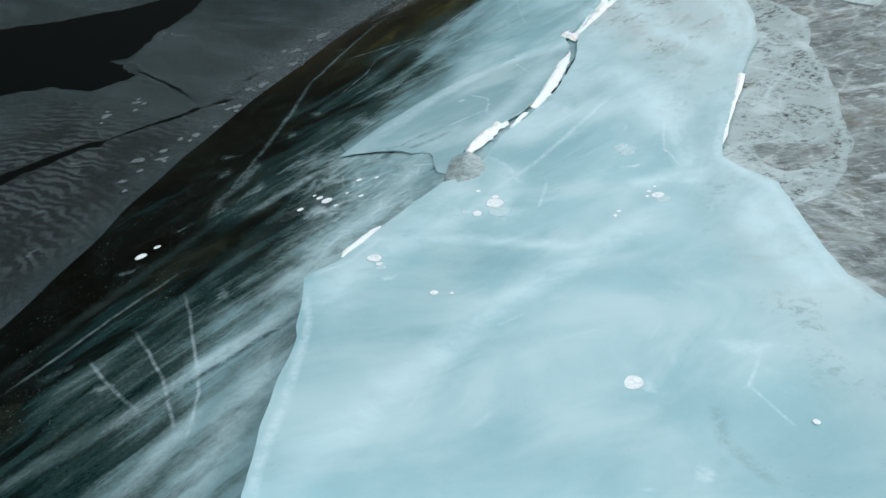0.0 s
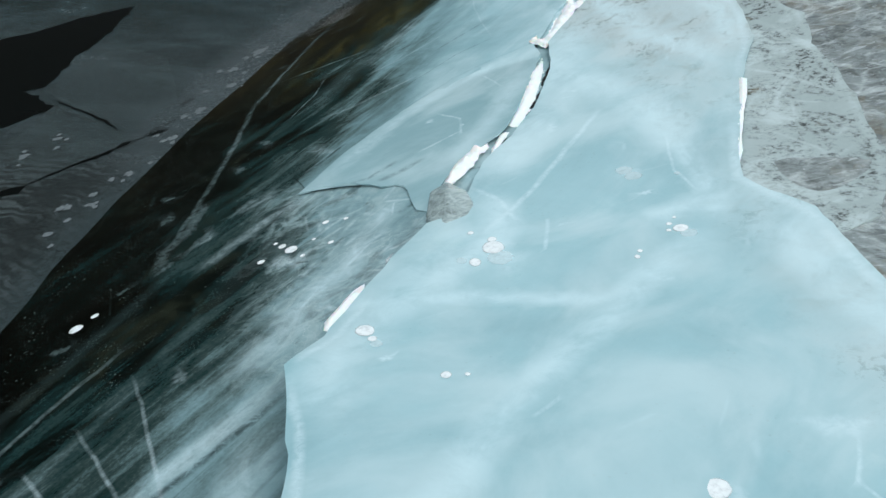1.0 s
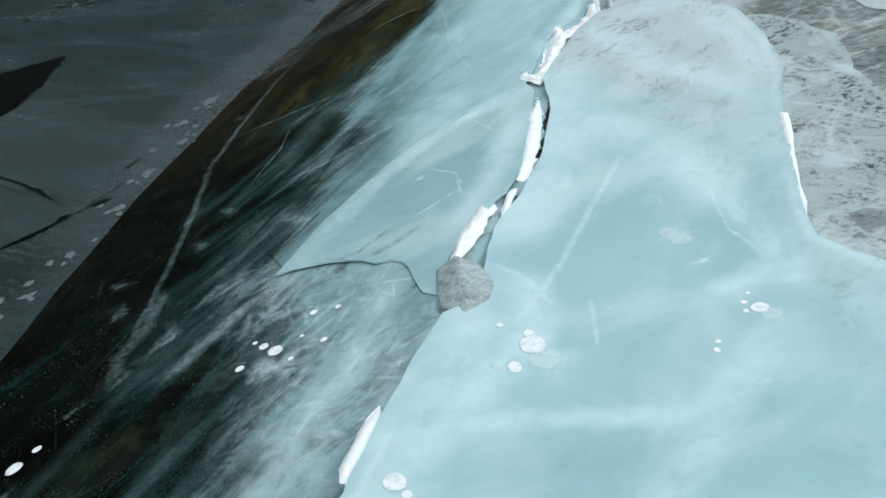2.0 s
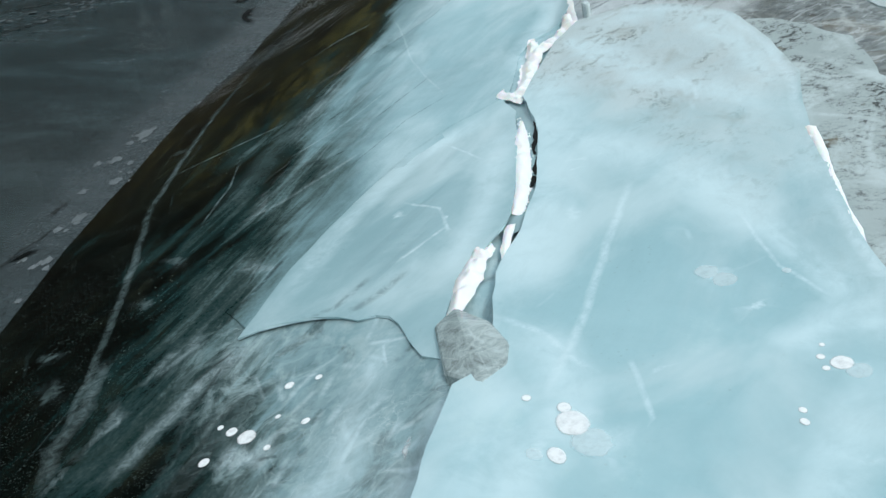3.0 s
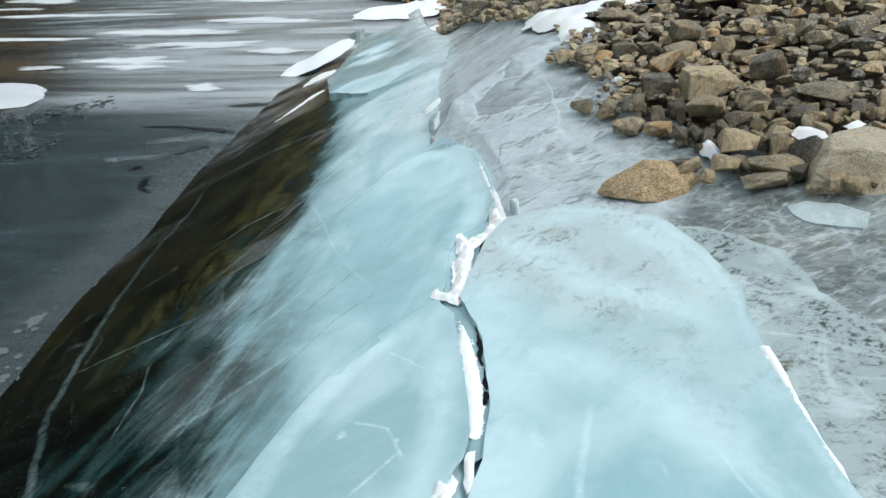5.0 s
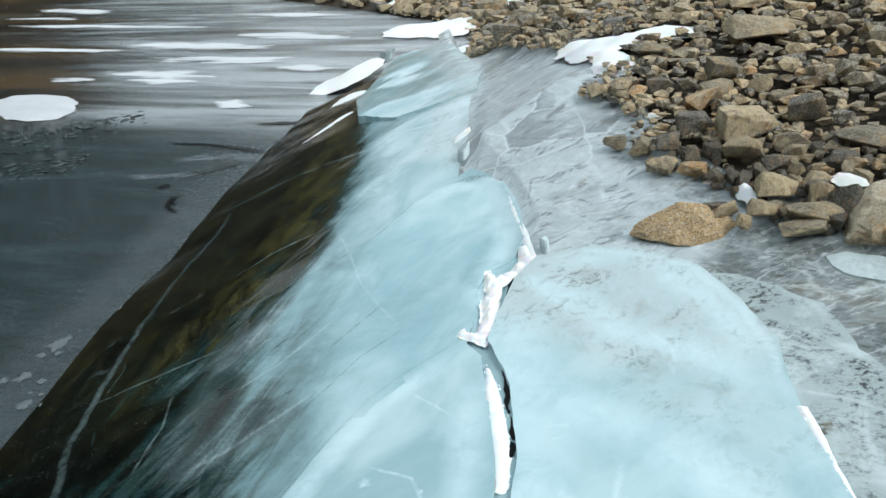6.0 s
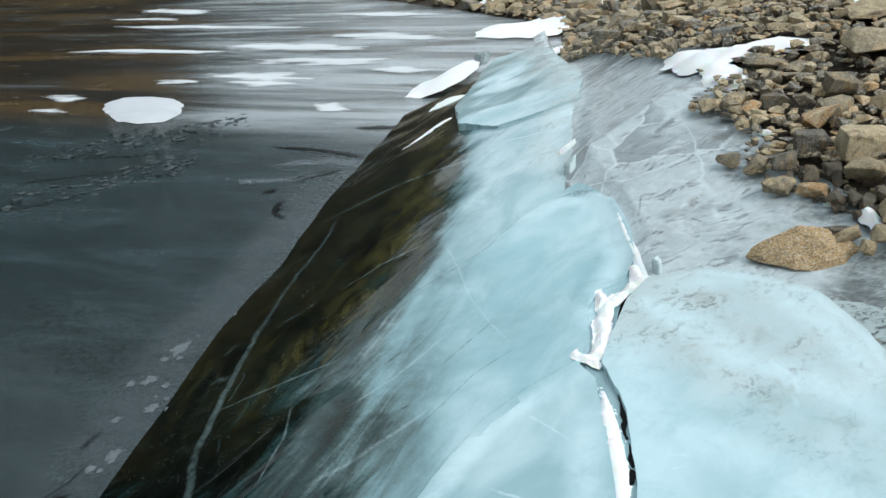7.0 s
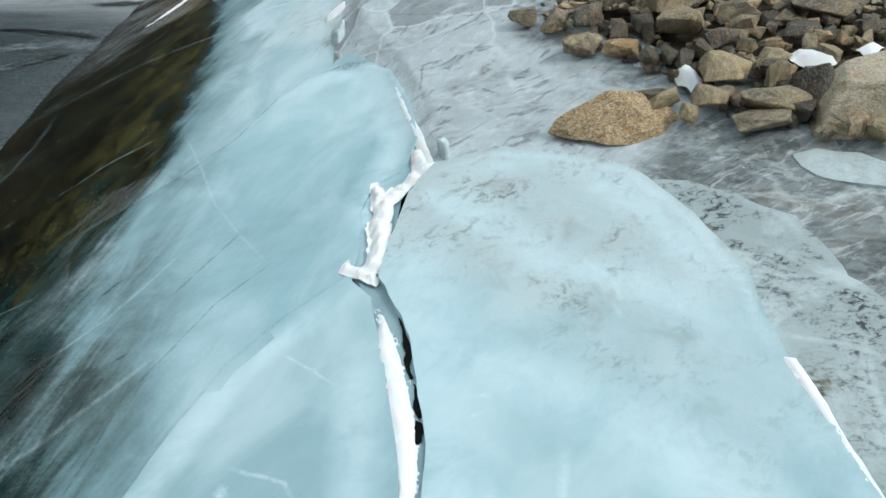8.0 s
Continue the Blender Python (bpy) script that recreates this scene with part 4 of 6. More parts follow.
FLANK_MARKS += [
    ("haze", [(-0.6, 5.0), (-0.3, 5.5), (0.05, 5.9)], 0.18, 0.75),
    ("seam", [(-1.48, 1.76), (-1.3, 1.87), (-1.12, 2.0), (-0.93, 2.17), (-0.6, 2.46)], 0.045, 0.80),
    ("seam", [(1.07, 6.40), (0.86, 6.32), (0.63, 6.15), (0.42, 6.08), (0.02, 5.98), (-0.35, 5.86), (-0.64, 5.73)], 0.02, 0.55),
    ("seam", [(-0.63, 3.9), (-0.75, 3.7), (-0.9, 3.45)], 0.016, 0.80),
    ("seam", [(-0.4, 4.5), (-0.15, 4.85), (0.2, 5.1), (0.45, 5.2)], 0.012, 0.40),
    ("seam", [(-0.6, 5.35), (-0.45, 5.43)], 0.03, 0.80),
    ("seam", [(-0.42, 5.5), (-0.22, 5.56)], 0.026, 0.80),
    ("seam", [(-0.75, 5.0), (-0.62, 5.03)], 0.03, 0.80),
    ("seam", [(-0.3, 5.75), (-0.05, 5.8)], 0.025, 0.80),
    ("seam", [(-0.55, 4.62), (-0.47, 4.66)], 0.018, 0.80),
    ("seam", [(-0.1, 5.45), (-0.02, 5.5)], 0.02, 0.80),
]
FLANK_MARKS += [
    ("seam", [(-0.86, 4.86), (-0.7, 4.9)], 0.03, 0.80),
    ("seam", [(0.05, 6.2), (0.25, 6.22)], 0.025, 0.80),
    ("seam", [(0.3, 6.7), (0.5, 6.72)], 0.03, 0.80),
    ("vein", (-0.62, 3.3, 0.05, 0.06, 0.3), 0, 0.42),
    ("vein", (-0.55, 4.32, 0.08, 0.04, -0.5), 0, 0.29),
    ("vein", (-0.86, 4.65, 0.06, 0.03, -0.5), 0, 0.27),
    ("vein", (-0.97, 4.38, 0.04, 0.03, 0.6), 0, 0.27),
    ("vein", (-0.9, 3.92, 0.07, 0.03, 0.9), 0, 0.42),
    ("vein", (-1.07, 3.71, 0.08, 0.035, 0.9), 0, 0.45),
    ("vein", (-0.8, 3.97, 0.05, 0.02, 0.8), 0, 0.42),
    ("vein", (-1.53, 3.13, 0.04, 0.03, 0), 0, 0.49),
    ("vein", (-0.99, 2.71, 0.04, 0.03, 0), 0, 0.42),
    ("vein", (-1.32, 2.24, 0.05, 0.02, 0.3), 0, 0.42),
]
FLANK_MARKS += [
    ("vein", (-1.55, 2.42, 0.05, 0.03, 0.3), 0, 0.25),
    ("vein", (-1.2, 3.55, 0.05, 0.02, 1.0), 0, 0.42),
    ("vein", (-1.36, 3.45, 0.03, 0.02, 1), 0, 0.42),
    ("vein", (-0.85, 5.9, 0.05, 0.03, 0.2), 0, 0.25),
    ("vein", (-0.45, 6.3, 0.05, 0.02, 0.2), 0, 0.27),
    ("vein", (-0.33, 6.35, 0.04, 0.02, 0.2), 0, 0.27),
    ("vein", (-0.1, 6.9, 0.03, 0.015, 0), 0, 0.42),
    ("vein", (-0.8, 6.2, 0.03, 0.02, 0), 0, 0.27),
]
MID_MARKS = [
    ("haze", [(0.02, 3.75), (0.2, 4.0), (0.36, 4.3), (0.5, 4.65)], 0.16, 0.60),
    ("seam", [(0.62, 4.95), (0.36, 4.88), (0.14, 4.78), (-0.07, 4.61), (-0.26, 4.41), (-0.45, 4.2), (-0.64, 3.9)], 0.015, 0.25),
    ("haze", [(0.5, 4.85), (0.14, 4.7), (-0.2, 4.38), (-0.5, 3.98)], 0.14, 0.70),
    ("vein", [(0.02, 4.35), (0.12, 4.2), (0.1, 4.0)], 0.018, 0.58),
    ("vein", [(-0.1, 3.95), (0.1, 4.05)], 0.02, 0.58),
    ("vein", [(0.3, 4.7), (0.36, 4.45)], 0.014, 0.58),
    ("seam", [(-0.20, 3.93), (-0.33, 3.84), (-0.42, 3.83)], 0.035, 0.45),
    ("seam", [(-0.08, 3.87), (-0.19, 3.81), (-0.30, 3.76)], 0.050, 0.40),
    ("vein", (-0.02, 4.28, 0.03, 0.02, 0.3), 0, 0.65),
    ("vein", (0.12, 4.12, 0.012, 0.01, 0.3), 0, 0.75),
]
rng = random.Random(5)
for _ in range(46):
    fx, fy = rng.uniform(-0.62, -0.12), rng.uniform(2.75, 3.6)
    fa, fl = rng.gauss(0.9, 0.7), rng.uniform(0.04, 0.16)
    FLANK_MARKS.append(("vein", [(fx, fy), (fx + fl * math.cos(fa), fy + fl * math.sin(fa))], rng.uniform(0.012, 0.035), rng.uniform(0.25, 0.55)))
for _ in range(34):
    fx, fy = rng.uniform(-1.5, 0.1), rng.uniform(3.2, 7.0)
    fx = water_x(fy) + rng.uniform(0.2, 1.2)
    fa, fl = rng.gauss(1.1, 0.25), rng.uniform(0.06, 0.3)
    FLANK_MARKS.append((rng.choice(("vein", "haze", "haze")), [(fx, fy), (fx + fl * math.cos(fa), fy + fl * math.sin(fa))], rng.uniform(0.008, 0.02), rng.uniform(0.10, 0.28)))
for _ in range(40):
    fx, fy = rng.uniform(-0.4, 1.2), rng.uniform(1.2, 4.9)
    fa, fl = rng.gauss(1.2, 0.6), rng.uniform(0.03, 0.14)
    RIGHT_MARKS.append((rng.choice(("vein", "haze")), [(fx, fy), (fx + fl * math.cos(fa), fy + fl * math.sin(fa))], rng.uniform(0.01, 0.03), rng.uniform(0.15, 0.4)))
SHORE_MARKS = [
    ("vein", [(1.49, 6.88), (1.72, 7.46), (1.93, 7.82), (2.15, 8.5), (2.46, 9.55)], 0.06, 0.9), ("vein", [(1.91, 7.82), (1.71, 6.84), (1.76, 6.57)], 0.03, 0.8), ("vein", [(1.57, 6.87), (1.53, 6.40), (1.64, 6.27)], 0.03, 0.8),
    ("vein", [(2.22, 8.10), (1.92, 7.18), (1.88, 6.5)], 0.035, 0.8), ("vein", [(2.15, 8.5), (2.30, 8.1), (2.25, 7.6)], 0.04, 0.7), ("vein", [(1.65, 5.74), (1.635, 5.57), (1.57, 5.49), (1.53, 5.33), (1.58, 5.35)], 0.035, 0.85),
    ("vein", [(1.55, 5.31), (1.45, 5.25), (1.35, 5.18)], 0.02, 0.7), ("vein", [(1.33, 6.09), (1.34, 5.73), (1.38, 5.47), (1.41, 5.23)], 0.02, 0.6),
]
SHORE_MARKS += [
    ("vein", [(1.49, 4.99), (1.52, 4.71), (1.50, 4.35), (1.51, 4.12), (1.55, 3.92), (1.55, 3.72)], 0.03, 0.5), ("vein", [(1.49, 4.37), (1.44, 4.06), (1.44, 3.82), (1.43, 3.62)], 0.03, 0.5),
    ("seam", [(1.49, 6.40), (1.60, 6.20), (1.74, 5.93)], 0.014, 0.6), ("seam", [(1.67, 5.92), (1.75, 5.88)], 0.02, 0.8), ("brown_tint", (1.385, 3.74, 0.03, 0.03, 0.2), 0, 0.9), ("seam", [(1.58, 3.97), (1.625, 3.90)], 0.02, 0.8),
    ("vein", [(1.52, 3.93), (1.6, 3.79), (1.5, 3.2), (1.36, 2.78), (1.15, 2.36)], 0.03, 0.22),
    ("vein", [(1.51, 4.33), (1.46, 4.02), (1.46, 3.83), (1.41, 3.39)], 0.035, 0.22),
    ("vein", [(1.62, 4.3), (1.57, 3.95), (1.58, 3.7), (1.58, 3.55)], 0.05, 0.22),
]
SHORE_MARKS += [
    ("vein", [(1.31, 3.86), (1.42, 3.92), (1.55, 3.95), (1.6, 3.74)], 0.03, 0.22),
    ("vein", [(1.62, 5.79), (1.5, 5.5), (1.54, 5.29), (1.6, 5.1)], 0.05, 0.22),
    ("vein", [(1.47, 6.66), (1.37, 6.15), (1.33, 5.68), (1.28, 5.35)], 0.04, 0.22),
    ("vein", [(1.2, 5.3), (1.35, 5.25), (1.5, 5.1)], 0.05, 0.22),
    ("vein", [(1.18, 2.6), (1.22, 2.41), (1.28, 2.2)], 0.05, 0.22),
    ("vein", [(1.05, 3.0), (1.25, 2.85), (1.45, 2.9)], 0.04, 0.22),
    ("vein", [(1.7, 7.6), (1.75, 7.2), (1.62, 6.9), (1.55, 6.6)], 0.06, 0.22),
    ("vein", [(1.9, 7.5), (2.05, 7.1), (1.9, 6.8)], 0.05, 0.22),
    ("seam", [(1.39, 5.6), (1.47, 5.53), (1.5, 5.42)], 0.014, 0.80),
    ("seam", [(1.55, 6.0), (1.7, 5.95), (1.85, 6.02)], 0.02, 0.80),
]
SHORE_MARKS += [
    ("seam", [(1.62, 3.95), (1.66, 3.8)], 0.02, 0.40),
    ("brown_tint", (1.38, 3.72, 0.045, 0.03, -1.2), 0, 0.8),
    ("brown_tint", (1.50, 4.02, 0.05, 0.03, -1.2), 0, 0.5),
    ("brown_tint", (1.30, 3.45, 0.06, 0.04, -1.0), 0, 0.5),
    ("brown_tint", (1.55, 5.62, 0.07, 0.03, 0.2), 0, 0.6),
    ("brown_tint", (1.42, 2.7, 0.07, 0.04, -1.2), 0, 0.4),
    ("brown_tint", (1.52, 3.3, 0.05, 0.04, -1.2), 0, 0.4),
    ("seam", [(1.4, 5.9), (1.3, 5.75)], 0.015, 0.80),
]


def left_milk(x, y):
    u = x - water_x(y)
    near = 1 - smoothstep(y, 3.2, 4.0)
    v = u - 0.24 * smoothstep(y, 5.6, 6.4) + 0.10 * smoothstep(y, 6.8, 8.4)
    far = 0.12 + 0.19 * smoothstep(v, 0.45, 0.95) + 0.18 * smoothstep(v, 0.96, 1.26) + 0.26 * smoothstep(v, 1.15, 1.70)
    close = 0.10 + 0.20 * smoothstep(u, 0.3, 0.8) * (0.88 - 0.48 * smoothstep(y, 2.9, 3.3)) + 0.38 * smoothstep(u, 0.98, 1.5) * smoothstep(y, 2.2, 2.9) + 0.20 * smoothstep(u, 0.8, 1.5) * (1 - smoothstep(y, 2.2, 2.9))
    # cloudier up the flank; the step near v 1 also paints the mirrored skyline
    beyond = 0.12 + 0.06 * smoothstep(v, 0.5, 0.95) + 0.44 * smoothstep(v, 0.96, 1.20) + 0.26 * smoothstep(v, 1.2, 1.7)
    far += (beyond - far) * smoothstep(y, 5.5, 6.4)
    return far * (1 - near) + close * near


def right_grey(x, y):
    g = 0.90 * smoothstep(x + 0.30 * y, 1.85, 2.55) * smoothstep(y, 3.3, 4.5)
    g = max(g, 0.5 * smoothstep(x - 0.10 * (y - 1), 0.6, 1.15) * (1 - smoothstep(y, 3.0, 3.6)), 0.48 * smoothstep(x, 0.5, 0.95))
    return g


def left_dull(x, y):
    return 0.55 - 0.25 * smoothstep(x - water_x(y), 1.5, 2.1)


def base_z(x, y):
    trough = 0.024 * math.exp(-(((x - float(np.interp(y, CREST_Y, CREST_X))) / 0.09) ** 2)) * smoothstep(y, 3.6, 4.0) * (1 - smoothstep(y, 4.9, 5.1))
    side = smoothstep(x - float(np.interp(y, CREST_Y, CREST_X)), -0.03, 0.06) * (0.05 - 0.02 * smoothstep(y, 5.0, 5.5))
    return ridge_z(x, y) - trough - side - 0.015 * smoothstep(x - water_x(y), 0.9, 1.3) * smoothstep(y, 2.9, 3.4) * (1 - 0.45 * smoothstep(x, -0.42, -0.24) * (1 - smoothstep(y, 3.8, 4.0)))


def left_feather(x, y):
    """Where the ice is shattered inside: below the ledge, beside the plate's edge."""
    return smoothstep(x, -0.95, -0.55) * (1 - smoothstep(y, 3.95, 4.1)) * smoothstep(y, 2.2, 2.7)


def flank_grey(x, y):
    return 0.9 * smoothstep(x - float(np.interp(y, CREST_Y, CREST_X)), -0.65, 0.0) * smoothstep(y, 6.2, 7.0)


def slab_thing(plate, label):
    """Gathers a plate and what is frozen into it under one empty."""
    holder = new("ice_slab")
    plate.name = "plate"
    plate.parent = holder
    tagged(holder, label, "ice slab", "ridge slabs", "thing")
    return holder


# the flank under the broken plates, from the waterline to the crest
near_flank = sheet(
    "ice_slab",
    [(water_x(y) - 0.22, y) for y in (-2, 0, 2, 3, 4, 5, 6, 7, 8, 9, 10, 11.2)] + [(2.9, 11.2), (2.7, 9.8), (2.06, 8.0), (1.75, 7.3), (1.60, 6.95), (1.47, 6.6), (1.41, 6.2), (1.34, 5.8), (1.20, 5.45), (1.0, 5.3), (0.76, 4.95), (0.70, 4.83), (0.635, 4.56), (0.592, 4.47), (0.520, 4.33), (0.430, 4.11), (0.32, 3.9), (0.2, 3.68), (0.08, 3.3), (-0.1, 2.8), (-0.3, 2.0), (-0.3, -2.0)],
    base_z, 0.08, SLAB_ICE, 0.0, (("milk", left_milk), ("grey", flank_grey), ("dull", left_dull), ("feather", left_feather)), 0.0, 1.0, edge=0.1, wave=0.003, marks=FLANK_MARKS,
)
near_flank = slab_thing(near_flank, "clear dark ice flank sinking under the lake ice")

mid_plate = sheet(
    "ice_slab",
    [(0.60, 4.93), (0.36, 4.87), (0.14, 4.77), (-0.07, 4.6), (-0.26, 4.40), (-0.45, 4.19), (-0.65, 3.89), (-0.52, 3.88), (-0.41, 3.84), (-0.33, 3.77), (-0.28, 3.71), (-0.225, 3.695), (-0.19, 3.66), (-0.172, 3.60), (-0.165, 3.50), (-0.15, 3.40), (-0.10, 3.34), (-0.06, 3.5), (0.04, 3.70), (0.14, 3.78), (0.29, 3.93), (0.375, 4.11), (0.455, 4.33), (0.520, 4.51), (0.615, 4.78)],
    lambda x, y: left_z(x, y) + 0.002, 0.035, SLAB_ICE, 0.008, (("milk", lambda x, y: 0.60 + 0.26 * smoothstep(x - water_x(y), 1.05, 1.40)), ("grey", lambda x, y: 0.0), ("dull", left_dull)), 0.006, 2.0, wave=0.0, marks=MID_MARKS,
)
mid_plate = slab_thing(mid_plate, "turquoise ice plate wedged against the crest")

upper_plate = sheet(
    "ice_slab",
    [(-0.60, 3.89), (-0.41, 4.16), (-0.22, 4.37), (-0.04, 4.56), (0.15, 4.73), (0.37, 4.83), (0.60, 4.90), (0.64, 4.96), (0.70, 5.05), (0.80, 5.26), (0.90, 5.38), (1.06, 5.40), (1.16, 5.50), (1.25, 5.73), (1.31, 6.04), (1.24, 6.33), (1.07, 6.40), (0.86, 6.32), (0.63, 6.15), (0.42, 6.08), (0.02, 5.98), (-0.35, 5.86), (-0.66, 5.72), (-0.82, 5.1), (-0.84, 4.5)],
    lambda x, y: ridge_z(x, y) - 0.002, 0.06, SLAB_ICE, 0.02, (("milk", lambda x, y: left_milk(x, y)), ("grey", lambda x, y: 0.0), ("dull", lambda x, y: 0.15)), 0.006, 3.0, marks=FLANK_MARKS,
)
upper_plate = slab_thing(upper_plate, "curved turquoise ice plate below the crest")

RIGHT_RING = [
    (-0.50, -2.0), (-0.50, 1.1), (-0.52, 1.4), (-0.51, 1.8), (-0.54, 2.15), (-0.56, 2.27), (-0.46, 2.42), (-0.38, 2.62), (-0.26, 2.9), (-0.12, 3.17), (-0.02, 3.20), (0.06, 3.40), (0.15, 3.65),
    (0.33, 3.9), (0.45, 4.1), (0.54, 4.33), (0.61, 4.5), (0.67, 4.83), (0.78, 4.98), (0.95, 5.17), (1.09, 5.24), (1.29, 5.14), (1.42, 4.92), (1.52, 4.64), (1.50, 4.34), (1.44, 4.08),
    (1.34, 3.9), (1.28, 3.77), (1.15, 3.48), (1.02, 3.14), (0.99, 3.04), (1.03, 2.92), (1.11, 2.75), (1.10, 2.4), (1.11, 2.12), (1.18, 1.9), (1.3, 1.2), (1.4, -2.0),
]


def right_top(x, y):
    return right_z(x, y) + 0.010


right_plate = sheet("ice_slab", RIGHT_RING, right_top, 0.06, SLAB_ICE, 0.05, (("milk", lambda x, y: 0.88), ("grey", right_grey)), 0.008, 4.0, marks=RIGHT_MARKS)
right_plate = slab_thing(right_plate, "broad milky turquoise ice plate with white bubbles")


def shore_top(x, y):
    return ridge_z(x, y) - 0.018


shore_ring = [(0.9, -2.0), (0.9, 2.9), (0.85, 3.6), (1.0, 4.9), (1.02, 5.25), (1.12, 5.5), (1.20, 6.0), (1.18, 6.4), (1.38, 6.8), (1.8, 7.7), (2.2, 8.9), (2.9, 11.2), (3.4, 12.6), (4.4, 13.4), (3.35, 11.2), (2.9, 9.5), (2.65, 8.4), (2.6, 7.2), (2.3, 6.9), (2.2, 6.4), (2.12, 6.0), (2.0, 5.6), (2.02, 5.0), (2.25, 4.3), (2.7, 3.4), (3.1, 2.0), (3.6, -2.0)]


def shore_thin(x, y):
    """How much of the stones shows through the shore ice."""
    low = (1 - smoothstep(y, 4.1, 5.0)) * smoothstep(x, 1.35, 1.65)
    open_ice = 0.10 - 0.35 * smoothstep(y, 5.4, 6.4)
    return max(open_ice, 1.25 * low, 1.0 * (1 - smoothstep(y, 3.6, 4.4)), (0.45 if y < 6 else 0.35) * smoothstep(x - shore_x(y), -0.22, 0.0) - (0.25 if y > 6 else 0.0))


shore_sheet = sheet("shore_ice", shore_ring, shore_top, 0.06, SHORE_ICE, 0.0, (("thin", shore_thin),), 0.01, 5.0, wave=0.008, marks=SHORE_MARKS)
tagged(shore_sheet, "grey thin ice over stones along the shore", "shore ice", kind="structure")

def thin_plate(ring, lift, marks, seed, label):
    """A thin plate of clear ice lying on the shore ice."""
    plate = sheet("ice_slab", ring, lambda x, y: shore_top(x, y) + lift, 0.05, PLATE_ICE, 0.02, (), 0.02, seed, marks=marks, wave=0.002)
    return slab_thing(plate, label)


thin_plate(
    [(1.30, 4.02), (1.42, 4.22), (1.52, 4.26), (1.57, 4.12), (1.61, 3.90), (1.60, 3.61), (1.56, 3.40), (1.51, 3.18), (1.46, 2.97), (1.37, 2.78), (1.27, 2.66), (1.15, 2.60), (1.0, 2.62), (0.9, 2.9), (0.92, 3.2), (1.05, 3.6), (1.2, 3.9)], 0.010,
    [
        ("vein", [(1.52, 4.24), (1.555, 4.10), (1.59, 3.90), (1.58, 3.61), (1.54, 3.40), (1.49, 3.18), (1.44, 2.97), (1.35, 2.79), (1.26, 2.68)], 0.04, 0.5),
        ("vein", [(1.32, 3.86), (1.42, 3.72), (1.50, 3.50), (1.53, 3.38)], 0.025, 0.7), ("vein", [(1.33, 3.70), (1.36, 3.50), (1.32, 3.36)], 0.02, 0.6), ("vein", [(1.36, 3.50), (1.44, 3.42)], 0.018, 0.5),
        ("vein", [(1.08, 3.05), (1.25, 3.0), (1.40, 3.08)], 0.025, 0.5), ("vein", [(1.20, 3.35), (1.30, 3.12), (1.28, 2.9)], 0.02, 0.5), ("vein", (1.42, 3.2, 0.04, 0.03, 0.4), 0, 0.6),
    ],
    61.0, "see-through grey ice plate over dark stones",
)
thin_plate(
    [(1.52, 4.62), (1.60, 4.50), (1.66, 4.36), (1.69, 4.15), (1.66, 3.98), (1.60, 3.86), (1.50, 3.9), (1.46, 4.1), (1.48, 4.4)], 0.002,
    [("vein", [(1.54, 4.58), (1.61, 4.46), (1.655, 4.34), (1.67, 4.15), (1.64, 3.99)], 0.04, 0.45)], 62.0, "small rounded plate of grey see-through ice",
)
thin_plate(
    [(1.88, 4.34), (1.95, 4.31), (2.01, 4.20), (2.03, 4.08), (1.95, 4.03), (1.90, 4.12), (1.85, 4.22)], 0.010,
    [("vein", (1.94, 4.19, 0.14, 0.20, 0.0), 0, 1.0), ("vein", (1.95, 4.15, 0.16, 0.22, 0.0), 0, 1.0)], 63.0, "small milky ice plate beside the shore rocks",
)

far_plate = sheet(
    "ice_slab",
    [(1.28, 8.88), (1.40, 9.30), (1.50, 9.75), (1.95, 10.55), (2.30, 11.3), (2.60, 11.75), (3.05, 11.7), (2.85, 10.4), (2.35, 8.75), (1.98, 7.98), (1.72, 8.06), (1.43, 8.30)],
    lambda x, y: ridge_z(x, y) + 0.004 + 0.060 * smoothstep(y, 8.35, 9.0) * (1 - smoothstep(x - float(np.interp(y, (8.9, 9.75, 10.55, 11.7, 12.25), (1.28, 1.50, 1.95, 2.35, 2.72))), 0.1, 0.65)), 0.10, SLAB_ICE, 0.07,
    (("milk", lambda x, y: 0.95), ("grey", lambda x, y: 0.15 + 0.5 * smoothstep(x - float(np.interp(y, (8.0, 12.25), (1.7, 2.9))), -0.3, 0.4)), ("dull", lambda x, y: 0.3)), 0.02, 6.0,
)
far_plate = slab_thing(far_plate, "pale blue ice slab pushed up from the ridge")


# ---- bubbles ----
def on_left(x, y):
    return ridge_z(x, y) + 0.004


for x, y, rx, ry, turn in (
    (-0.345, 2.425, 0.029, 0.036, 0.2), (-0.325, 2.375, 0.014, 0.017, 0), (-0.14, 2.155, 0.015, 0.018, 0), (-0.085, 2.15, 0.008, 0.009, 0),
    (0.084, 2.884, 0.038, 0.050, 0), (0.088, 2.945, 0.017, 0.021, 0), (0.012, 2.795, 0.020, 0.032, 0), (0.024, 3.02, 0.012, 0.014, 0),
    (0.687, 2.795, 0.026, 0.026, 0.1), (0.662, 2.835, 0.010, 0.011, 0), (0.648, 2.795, 0.009, 0.010, 0), (0.69, 2.87, 0.007, 0.008, 0),
    (0.525, 2.70, 0.009, 0.011, 0), (0.507, 2.667, 0.010, 0.013, 0),
    (0.372, 1.64, 0.030, 0.036, -0.5), (0.77, 1.46, 0.010, 0.012, 0),
):
    bubble(x, y, rx, ry, right_top, right_plate, turn)
